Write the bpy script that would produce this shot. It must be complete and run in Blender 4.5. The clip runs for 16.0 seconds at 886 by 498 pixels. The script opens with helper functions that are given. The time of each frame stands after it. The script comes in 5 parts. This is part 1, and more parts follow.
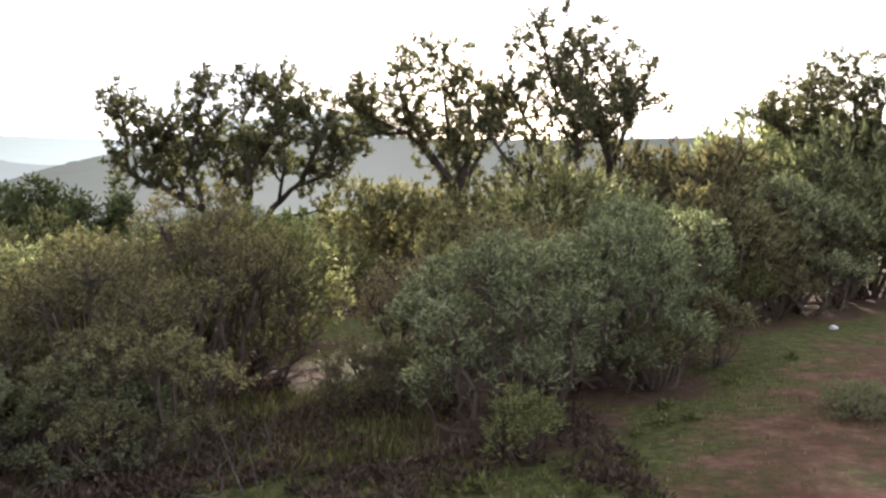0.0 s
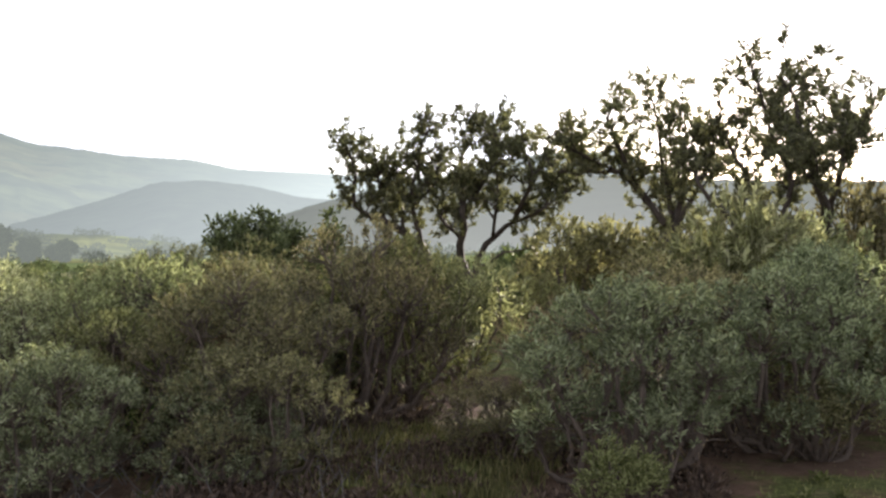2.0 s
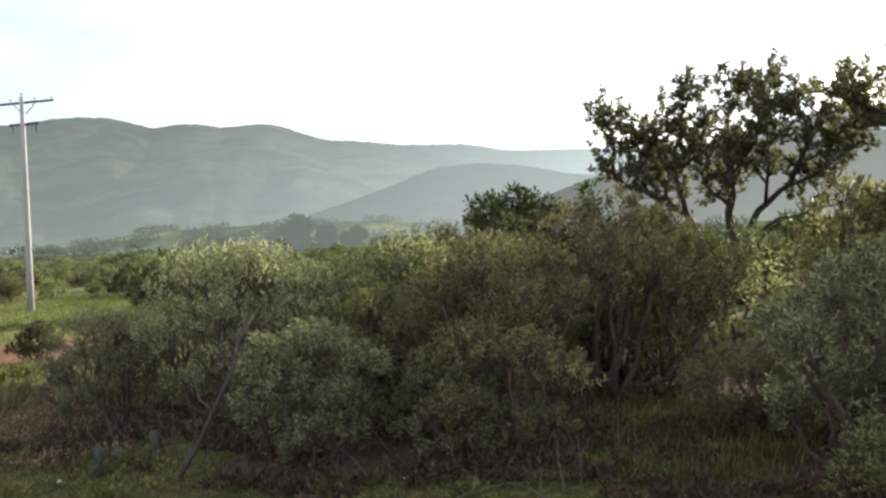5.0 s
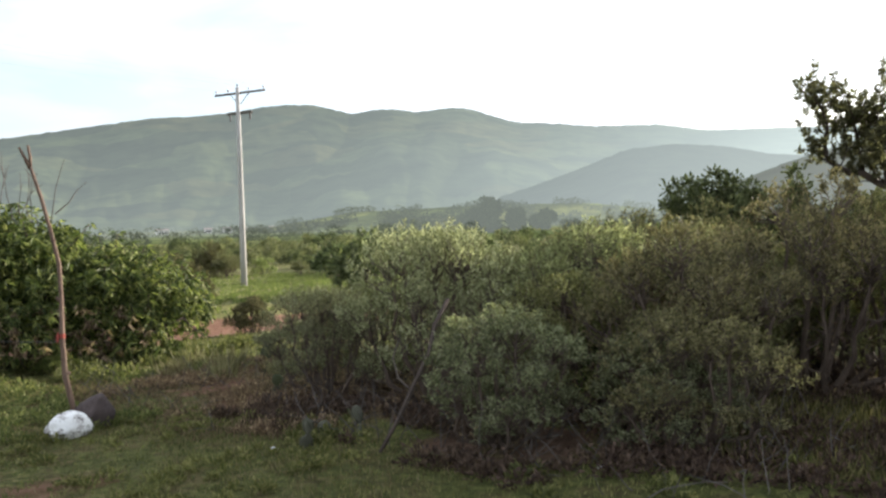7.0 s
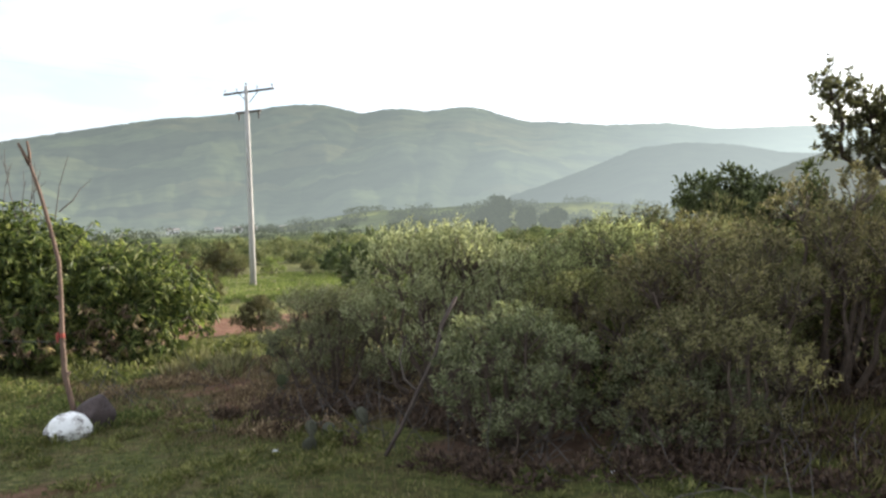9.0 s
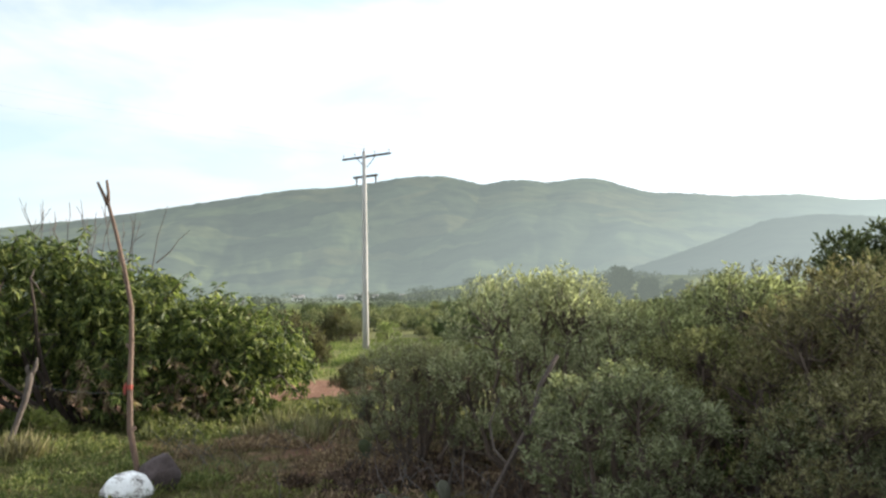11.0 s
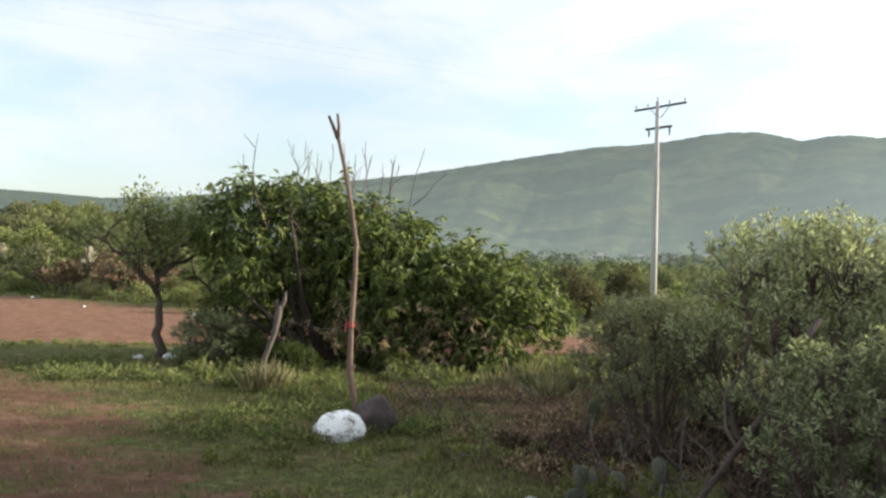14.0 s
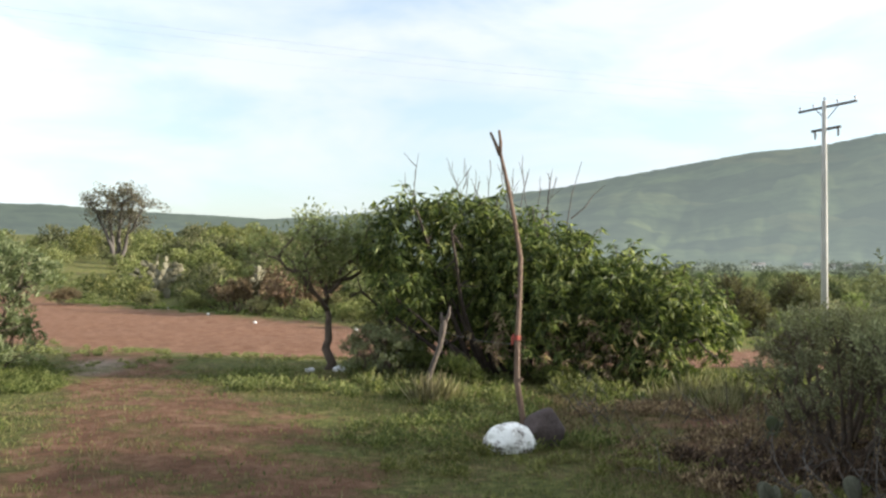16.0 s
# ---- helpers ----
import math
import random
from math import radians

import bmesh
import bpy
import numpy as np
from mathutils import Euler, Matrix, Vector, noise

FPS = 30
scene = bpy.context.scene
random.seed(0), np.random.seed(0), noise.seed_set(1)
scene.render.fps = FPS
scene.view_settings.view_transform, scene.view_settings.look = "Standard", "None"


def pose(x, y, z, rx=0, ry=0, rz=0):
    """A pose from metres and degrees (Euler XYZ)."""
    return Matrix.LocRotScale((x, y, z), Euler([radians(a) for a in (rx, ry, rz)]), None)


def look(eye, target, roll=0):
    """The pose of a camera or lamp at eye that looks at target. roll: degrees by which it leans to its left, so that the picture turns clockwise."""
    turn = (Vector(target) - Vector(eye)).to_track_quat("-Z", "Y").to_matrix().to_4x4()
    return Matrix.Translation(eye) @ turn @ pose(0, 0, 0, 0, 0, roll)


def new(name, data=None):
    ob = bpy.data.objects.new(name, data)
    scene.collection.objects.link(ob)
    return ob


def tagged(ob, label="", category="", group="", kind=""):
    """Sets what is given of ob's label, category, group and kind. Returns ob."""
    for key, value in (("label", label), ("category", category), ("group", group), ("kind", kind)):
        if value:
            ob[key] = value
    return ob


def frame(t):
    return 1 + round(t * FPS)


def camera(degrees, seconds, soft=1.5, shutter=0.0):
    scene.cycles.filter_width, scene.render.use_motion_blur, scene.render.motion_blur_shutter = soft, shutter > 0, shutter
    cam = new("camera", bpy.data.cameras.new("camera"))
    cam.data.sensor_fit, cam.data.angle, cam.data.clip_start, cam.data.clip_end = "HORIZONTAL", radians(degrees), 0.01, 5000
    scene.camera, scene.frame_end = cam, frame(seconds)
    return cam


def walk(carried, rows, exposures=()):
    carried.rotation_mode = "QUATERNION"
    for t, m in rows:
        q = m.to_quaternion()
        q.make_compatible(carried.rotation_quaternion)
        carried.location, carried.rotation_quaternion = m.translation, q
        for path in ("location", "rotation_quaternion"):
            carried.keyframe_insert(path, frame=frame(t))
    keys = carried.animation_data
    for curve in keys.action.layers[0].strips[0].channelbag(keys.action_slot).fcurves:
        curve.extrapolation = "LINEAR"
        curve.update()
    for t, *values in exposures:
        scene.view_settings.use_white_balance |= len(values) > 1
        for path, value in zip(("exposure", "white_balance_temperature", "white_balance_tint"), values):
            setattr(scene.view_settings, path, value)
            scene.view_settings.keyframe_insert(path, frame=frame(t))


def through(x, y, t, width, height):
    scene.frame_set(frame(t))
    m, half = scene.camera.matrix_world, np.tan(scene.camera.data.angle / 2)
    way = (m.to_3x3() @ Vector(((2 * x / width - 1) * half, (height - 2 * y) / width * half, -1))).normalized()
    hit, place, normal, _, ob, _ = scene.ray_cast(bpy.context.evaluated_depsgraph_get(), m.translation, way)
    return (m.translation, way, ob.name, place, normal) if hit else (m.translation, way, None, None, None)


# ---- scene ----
cam = camera(54.5, 16.0, soft=2.5)
PATH = [
    (0.0, -0.000, -0.000, 1.750, -0.10, -2.20, 2.19),
    (0.5, 0.115, 0.069, 1.793, 2.77, -1.62, 1.63),
    (1.0, 0.376, 0.203, 1.772, 6.59, -0.26, 1.55),
    (1.5, 0.672, 0.269, 1.743, 10.91, 0.50, 0.11),
    (2.0, 1.014, 0.266, 1.716, 16.60, 0.70, 0.06),
    (2.5, 1.304, 0.228, 1.702, 21.16, 0.61, 0.87),
    (3.0, 1.448, 0.185, 1.680, 23.74, 0.66, 1.76),
    (5.5, 1.260, 0.446, 1.677, 38.31, -0.49, 2.13),
    (6.0, 1.292, 0.409, 1.705, 42.01, -0.39, 2.06),
    (6.5, 1.360, 0.348, 1.731, 44.57, -1.19, 2.14),
    (7.0, 1.238, 0.387, 1.711, 47.22, -1.24, 1.72),
    (7.5, 1.177, 0.401, 1.711, 49.71, -0.97, 2.99),
    (8.0, 1.134, 0.450, 1.707, 52.27, -0.87, 3.63),
    (8.5, 1.118, 0.508, 1.696, 53.07, -0.35, 3.23),
    (9.0, 1.086, 0.557, 1.684, 47.89, -1.27, 1.82),
    (9.5, 0.957, 0.642, 1.691, 47.25, 1.52, 3.68),
    (10.0, 0.803, 0.830, 1.635, 52.14, 2.84, 1.53),
    (12.5, 0.052, 2.101, 1.384, 59.63, 3.60, 0.18),
    (13.0, 0.033, 2.256, 1.389, 65.25, 3.53, -3.18),
    (13.5, -0.020, 2.310, 1.381, 70.61, 2.37, -3.83),
    (14.0, -0.086, 2.287, 1.372, 75.56, 0.67, -1.56),
    (14.5, -0.099, 2.229, 1.379, 78.89, 1.18, -1.03),
    (15.0, -0.056, 2.182, 1.377, 81.52, 1.57, -0.60),
    (15.5, -0.042, 2.174, 1.374, 83.51, 1.54, -0.15),
    (16.0, -0.025, 2.146, 1.365, 85.55, 1.42, -0.58),
]
EXPOSURES = [(0.0, 1.78, 6500, 23), (1.5, 1.75, 6500, 22), (3.0, 1.38, 6500, 19), (6.0, 1.42, 6500, 15), (8.5, 1.58, 6500, 16), (10.0, 1.58, 6500, 13), (13.0, 1.38, 6500, 12), (16.0, 1.44, 6500, 11)]
walk(cam, [(t, pose(x, y, z, 90 + p, r, w)) for t, x, y, z, w, p, r in PATH], EXPOSURES)

# ---- light ----
SUN_YAW, SUN_ELEV = -5.0, 15.0
world = bpy.data.worlds.new("sky")
scene.world = world
world.use_nodes = True
wn, wl = world.node_tree.nodes, world.node_tree.links
wn.clear()
sky = wn.new("ShaderNodeTexSky")
sky.sky_type, sky.sun_disc = "NISHITA", False
sky.sun_elevation, sky.sun_rotation = radians(SUN_ELEV), radians(-SUN_YAW)
sky.air_density, sky.dust_density, sky.ozone_density = 1.2, 1.5, 2.5
coord = wn.new("ShaderNodeTexCoord")
stretch = wn.new("ShaderNodeMapping")
stretch.inputs["Scale"].default_value = (1.6, 1.6, 5.0)
stretch.inputs["Rotation"].default_value = (0.0, 0.15, 0.5)
cloud = wn.new("ShaderNodeTexNoise")
cloud.inputs["Scale"].default_value, cloud.inputs["Detail"].default_value = 2.3, 8.0
cloud.inputs["Roughness"].default_value, cloud.inputs["Distortion"].default_value = 0.52, 0.35
cloud_ramp = wn.new("ShaderNodeValToRGB")
cloud_ramp.color_ramp.elements[0].position, cloud_ramp.color_ramp.elements[1].position = 0.36, 0.56
cloud_mix = wn.new("ShaderNodeMix")
cloud_mix.data_type = "RGBA"
cloud_amount = wn.new("ShaderNodeMath")
cloud_amount.operation = "MULTIPLY_ADD"
cloud_amount.inputs[1].default_value, cloud_amount.inputs[2].default_value = 0.52, 0.46
back = wn.new("ShaderNodeBackground")
back.inputs["Strength"].default_value = 0.066
world_out = wn.new("ShaderNodeOutputWorld")
turn = wn.new("ShaderNodeVectorRotate")
turn.rotation_type = "Z_AXIS"
turn.inputs["Angle"].default_value = radians(30)
wl.new(coord.outputs["Generated"], turn.inputs["Vector"])
wl.new(turn.outputs["Vector"], stretch.inputs["Vector"])
wl.new(stretch.outputs["Vector"], cloud.inputs["Vector"])
wl.new(cloud.outputs["Fac"], cloud_ramp.inputs["Fac"])
wl.new(cloud_ramp.outputs["Color"], cloud_amount.inputs[0])
wl.new(cloud_amount.outputs["Value"], cloud_mix.inputs["Factor"])
veil = wn.new("ShaderNodeVectorMath")
veil.operation = "MULTIPLY"
veil.inputs[1].default_value = (1.62, 1.7, 1.78)
wl.new(sky.outputs["Color"], veil.inputs[0])
wl.new(veil.outputs["Vector"], cloud_mix.inputs["A"])
# clouds scatter most light forwards and backwards, least at right angles to the sun
toward = wn.new("ShaderNodeVectorMath")
toward.operation = "DOT_PRODUCT"
toward.inputs[1].default_value = Vector((-math.sin(radians(SUN_YAW)), math.cos(radians(SUN_YAW)), math.tan(radians(SUN_ELEV)))).normalized()
wl.new(coord.outputs["Generated"], toward.inputs[0])
fall = wn.new("ShaderNodeMath")
fall.operation = "MULTIPLY"
wl.new(toward.outputs["Value"], fall.inputs[0])
wl.new(toward.outputs["Value"], fall.inputs[1])
phase = wn.new("ShaderNodeMath")
phase.operation = "MULTIPLY_ADD"
phase.inputs[1].default_value, phase.inputs[2].default_value = 1.0, 0.86
wl.new(fall.outputs["Value"], phase.inputs[0])
lit = wn.new("ShaderNodeVectorMath")
lit.operation = "SCALE"
lit.inputs[0].default_value = (5.95, 6.5, 6.8)
wl.new(phase.outputs["Value"], lit.inputs["Scale"])
wl.new(lit.outputs["Vector"], cloud_mix.inputs["B"])
wl.new(cloud_mix.outputs["Result"], back.inputs["Color"])
wl.new(back.outputs["Background"], world_out.inputs["Surface"])

sun_data = bpy.data.lights.new("sun", "SUN")
sun_data.energy, sun_data.angle, sun_data.color = 4.6, radians(2.0), (1.0, 0.91, 0.77)
sun = new("sun", sun_data)
sun_dir = Vector((-math.sin(radians(SUN_YAW)) * math.cos(radians(SUN_ELEV)),
                  math.cos(radians(SUN_YAW)) * math.cos(radians(SUN_ELEV)), math.sin(radians(SUN_ELEV))))
sun.matrix_world = look(sun_dir * 60, (0, 0, 0))


# ---- materials ----
def material(name):
    m = bpy.data.materials.new(name)
    m.use_nodes = True
    nodes, links = m.node_tree.nodes, m.node_tree.links
    nodes.clear()
    return m, nodes, links, nodes.new("ShaderNodeOutputMaterial")


def ramp_node(nodes, stops):
    r = nodes.new("ShaderNodeValToRGB")
    e = r.color_ramp.elements
    while len(e) < len(stops):
        e.new(0.5)
    for i, (p, c) in enumerate(stops):
        e[i].position, e[i].color = p, (*c, 1)
    return r


def noise_node(nodes, links, scale, detail=4.0, rough=0.55, space="Object"):
    tc = nodes.new("ShaderNodeTexCoord")
    n = nodes.new("ShaderNodeTexNoise")
    n.inputs["Scale"].default_value, n.inputs["Detail"].default_value = scale, detail
    n.inputs["Roughness"].default_value = rough
    links.new(tc.outputs[space], n.inputs["Vector"])
    return n


def leaf_material(name, dark, mid, light, through=0.4, gloss=0.5, vary=0.22):
    """Leaves: each one its own shade, light passing through them."""
    m, nodes, links, out = material(name)
    geo = nodes.new("ShaderNodeNewGeometry")
    r = ramp_node(nodes, [(0.0, dark), (0.55, mid), (1.0, light)])
    links.new(geo.outputs["Random Per Island"], r.inputs["Fac"])
    patch = noise_node(nodes, links, 1.3, 2.0)
    hue = nodes.new("ShaderNodeHueSaturation")
    span = nodes.new("ShaderNodeMapRange")
    span.inputs["To Min"].default_value, span.inputs["To Max"].default_value = 0.65, 1.35
    links.new(patch.outputs["Fac"], span.inputs["Value"])
    each = nodes.new("ShaderNodeObjectInfo")
    own = nodes.new("ShaderNodeMapRange")
    own.inputs["To Min"].default_value, own.inputs["To Max"].default_value = 1 - vary, 1 + vary
    links.new(each.outputs["Random"], own.inputs["Value"])
    both = nodes.new("ShaderNodeMath")
    both.operation = "MULTIPLY"
    links.new(span.outputs["Result"], both.inputs[0])
    links.new(own.outputs["Result"], both.inputs[1])
    links.new(both.outputs["Value"], hue.inputs["Value"])
    shift = nodes.new("ShaderNodeMapRange")
    shift.inputs["To Min"].default_value, shift.inputs["To Max"].default_value = 0.495 - 0.08 * vary, 0.495 + 0.06 * vary
    far = nodes.new("ShaderNodeMath")
    far.operation = "FRACT"
    seven = nodes.new("ShaderNodeMath")
    seven.operation = "MULTIPLY"
    seven.inputs[1].default_value = 7.3
    links.new(each.outputs["Random"], seven.inputs[0])
    links.new(seven.outputs["Value"], far.inputs[0])
    links.new(far.outputs["Value"], shift.inputs["Value"])
    links.new(shift.outputs["Result"], hue.inputs["Hue"])
    links.new(r.outputs["Color"], hue.inputs["Color"])
    p = nodes.new("ShaderNodeBsdfPrincipled")
    p.inputs["Roughness"].default_value = gloss + 0.15
    p.inputs["Specular IOR Level"].default_value = 0.22
    links.new(hue.outputs["Color"], p.inputs["Base Color"])
    tr = nodes.new("ShaderNodeBsdfTranslucent")
    warm = nodes.new("ShaderNodeMix")
    warm.data_type = "RGBA"
    warm.blend_type = "MULTIPLY"
    warm.inputs["Factor"].default_value = 1.0
    warm.inputs["B"].default_value = (0.98, 1.12, 0.74, 1)
    links.new(hue.outputs["Color"], warm.inputs["A"])
    links.new(warm.outputs["Result"], tr.inputs["Color"])
    mix = nodes.new("ShaderNodeMixShader")
    mix.inputs["Fac"].default_value = through
    links.new(p.outputs["BSDF"], mix.inputs[1])
    links.new(tr.outputs["BSDF"], mix.inputs[2])
    links.new(mix.outputs["Shader"], out.inputs["Surface"])
    return m


def rough_material(name, stops, scale, detail=6.0, rough=0.85, bump=0.4, bump_scale=None, stretch=None):
    """A rough surface: two scales of noise in colour, fine relief."""
    m, nodes, links, out = material(name)
    n = noise_node(nodes, links, scale, detail)
    fine = noise_node(nodes, links, bump_scale or scale * 6, 5.0)
    if stretch:
        for node in (n, fine):
            mp = nodes.new("ShaderNodeMapping")
            mp.inputs["Scale"].default_value = stretch
            tc = nodes.new("ShaderNodeTexCoord")
            links.new(tc.outputs["Object"], mp.inputs["Vector"])
            links.new(mp.outputs["Vector"], node.inputs["Vector"])
    both = nodes.new("ShaderNodeMix")
    both.inputs["Factor"].default_value = 0.35
    links.new(n.outputs["Fac"], both.inputs["A"])
    links.new(fine.outputs["Fac"], both.inputs["B"])
    r = ramp_node(nodes, stops)
    links.new(both.outputs["Result"], r.inputs["Fac"])
    p = nodes.new("ShaderNodeBsdfPrincipled")
    p.inputs["Roughness"].default_value = rough
    p.inputs["Specular IOR Level"].default_value = 0.25
    b = nodes.new("ShaderNodeBump")
    b.inputs["Strength"].default_value, b.inputs["Distance"].default_value = bump, 0.03
    links.new(fine.outputs["Fac"], b.inputs["Height"])
    links.new(b.outputs["Normal"], p.inputs["Normal"])
    links.new(r.outputs["Color"], p.inputs["Base Color"])
    links.new(p.outputs["BSDF"], out.inputs["Surface"])
    return m


OLIVE = leaf_material("olive_leaves", (0.08, 0.078, 0.033), (0.19, 0.184, 0.085), (0.37, 0.355, 0.18), 0.52, 0.45)
SAGE = leaf_material("sage_leaves", (0.095, 0.096, 0.048), (0.24, 0.237, 0.13), (0.45, 0.44, 0.26), 0.52, 0.45)
UMBER = leaf_material("brown_olive_leaves", (0.07, 0.06, 0.033), (0.165, 0.145, 0.078), (0.32, 0.28, 0.155), 0.46, 0.45)
SILVER = leaf_material("silvery_leaves", (0.12, 0.122, 0.07), (0.27, 0.272, 0.165), (0.5, 0.49, 0.33), 0.5, 0.42)
GREY = leaf_material("grey_leaves", (0.08, 0.084, 0.046), (0.19, 0.2, 0.118), (0.39, 0.4, 0.26), 0.48, 0.4)
FRESH = leaf_material("fresh_leaves", (0.04, 0.058, 0.018), (0.085, 0.115, 0.035), (0.19, 0.21, 0.07), 0.4, 0.35)
MANGO = leaf_material("long_glossy_leaves", (0.032, 0.046, 0.015), (0.1, 0.134, 0.041), (0.3, 0.325, 0.105), 0.4, 0.36, 0.02)
DARKLEAF = leaf_material("dark_leaves", (0.066, 0.062, 0.036), (0.135, 0.128, 0.072), (0.25, 0.232, 0.132), 0.46, 0.5)
DRYLEAF = leaf_material("dry_leaves", (0.085, 0.058, 0.04), (0.19, 0.138, 0.09), (0.38, 0.29, 0.185), 0.42, 0.6)
WEED = leaf_material("weed_leaves", (0.066, 0.078, 0.028), (0.128, 0.14, 0.05), (0.25, 0.245, 0.1), 0.4, 0.45)
GRASS = leaf_material("grass_blades", (0.075, 0.078, 0.03), (0.15, 0.15, 0.058), (0.3, 0.275, 0.12), 0.4, 0.5)
DEADSTEM = leaf_material("dead_stems", (0.04, 0.028, 0.02), (0.085, 0.06, 0.042), (0.17, 0.125, 0.085), 0.25, 0.6)
STRAW = leaf_material("straw_blades", (0.12, 0.1, 0.05), (0.21, 0.18, 0.09), (0.34, 0.3, 0.17), 0.35, 0.6)
BARK = rough_material("bark", [(0.25, (0.03, 0.022, 0.018)), (0.7, (0.085, 0.065, 0.05))], 6, bump=0.7)
TWIGBARK = rough_material("reddish_twig_bark", [(0.25, (0.05, 0.036, 0.028)), (0.7, (0.14, 0.105, 0.08))], 7, bump=0.6)
PALEBARK = rough_material("pale_bark", [(0.25, (0.045, 0.036, 0.03)), (0.7, (0.14, 0.115, 0.095))], 7, bump=0.6)
STICKWOOD = rough_material("stick_wood", [(0.25, (0.065, 0.042, 0.032)), (0.55, (0.15, 0.1, 0.072)), (0.8, (0.27, 0.2, 0.15))], 9, bump=0.6, stretch=(1, 1, 0.25))
CONCRETE = rough_material("concrete", [(0.2, (0.29, 0.285, 0.27)), (0.8, (0.46, 0.45, 0.43))], 2.5, bump=0.25)
GREYWOOD = rough_material("weathered_wood", [(0.2, (0.05, 0.043, 0.04)), (0.8, (0.14, 0.125, 0.11))], 5, bump=0.4)
PORCELAIN = rough_material("porcelain", [(0.3, (0.1, 0.1, 0.11)), (0.7, (0.17, 0.17, 0.18))], 8, rough=0.4, bump=0.0)
DARKROCK = rough_material("dark_basalt", [(0.2, (0.045, 0.035, 0.035)), (0.8, (0.13, 0.1, 0.095))], 5, bump=0.8)
WHITEROCK = rough_material("whitewashed_stone", [(0.41, (0.1, 0.085, 0.08)), (0.46, (0.5, 0.48, 0.46)), (0.53, (0.88, 0.88, 0.87))], 7, bump=0.5)
LITTER = rough_material("white_plastic", [(0.3, (0.55, 0.55, 0.56)), (0.7, (0.82, 0.82, 0.84))], 9, rough=0.4, bump=0.3)
REDRAG = rough_material("red_rag", [(0.3, (0.22, 0.045, 0.035)), (0.7, (0.36, 0.09, 0.065))], 20, bump=0.5)
NOPAL = rough_material("cactus_skin", [(0.25, (0.045, 0.055, 0.028)), (0.75, (0.095, 0.11, 0.052))], 5, rough=0.6, bump=0.3)
PALENOPAL = rough_material("pale_cactus_skin", [(0.25, (0.075, 0.072, 0.042)), (0.75, (0.175, 0.16, 0.105))], 5, rough=0.6, bump=0.3)
DULLNOPAL = rough_material("dull_cactus_skin", [(0.25, (0.05, 0.052, 0.036)), (0.75, (0.12, 0.12, 0.085))], 9, rough=0.7, bump=0.4)
WALLPAINT = rough_material("house_plaster", [(0.3, (0.6, 0.58, 0.54)), (0.7, (0.8, 0.79, 0.76))], 2, bump=0.1)
ROOFMAT = rough_material("house_roof", [(0.3, (0.2, 0.18, 0.17)), (0.7, (0.34, 0.31, 0.29))], 2, bump=0.1)
PANE = rough_material("dark_pane", [(0.3, (0.02, 0.02, 0.025)), (0.7, (0.05, 0.05, 0.06))], 2, rough=0.1, bump=0.0)
WIREMAT = rough_material("wire", [(0.3, (0.12, 0.12, 0.12)), (0.7, (0.2, 0.2, 0.2))], 8, rough=0.5, bump=0.0)
SLOPE = leaf_material("slope_leaves", (0.082, 0.102, 0.042), (0.175, 0.2, 0.08), (0.31, 0.32, 0.15), 0.45, 0.5)
SLOPEDARK = leaf_material("dull_slope_leaves", (0.07, 0.075, 0.04), (0.14, 0.145, 0.075), (0.24, 0.24, 0.13), 0.4, 0.5)


PALELEAF = leaf_material("pale_leaves", (0.12, 0.145, 0.06), (0.25, 0.28, 0.13), (0.43, 0.45, 0.25), 0.45, 0.5)


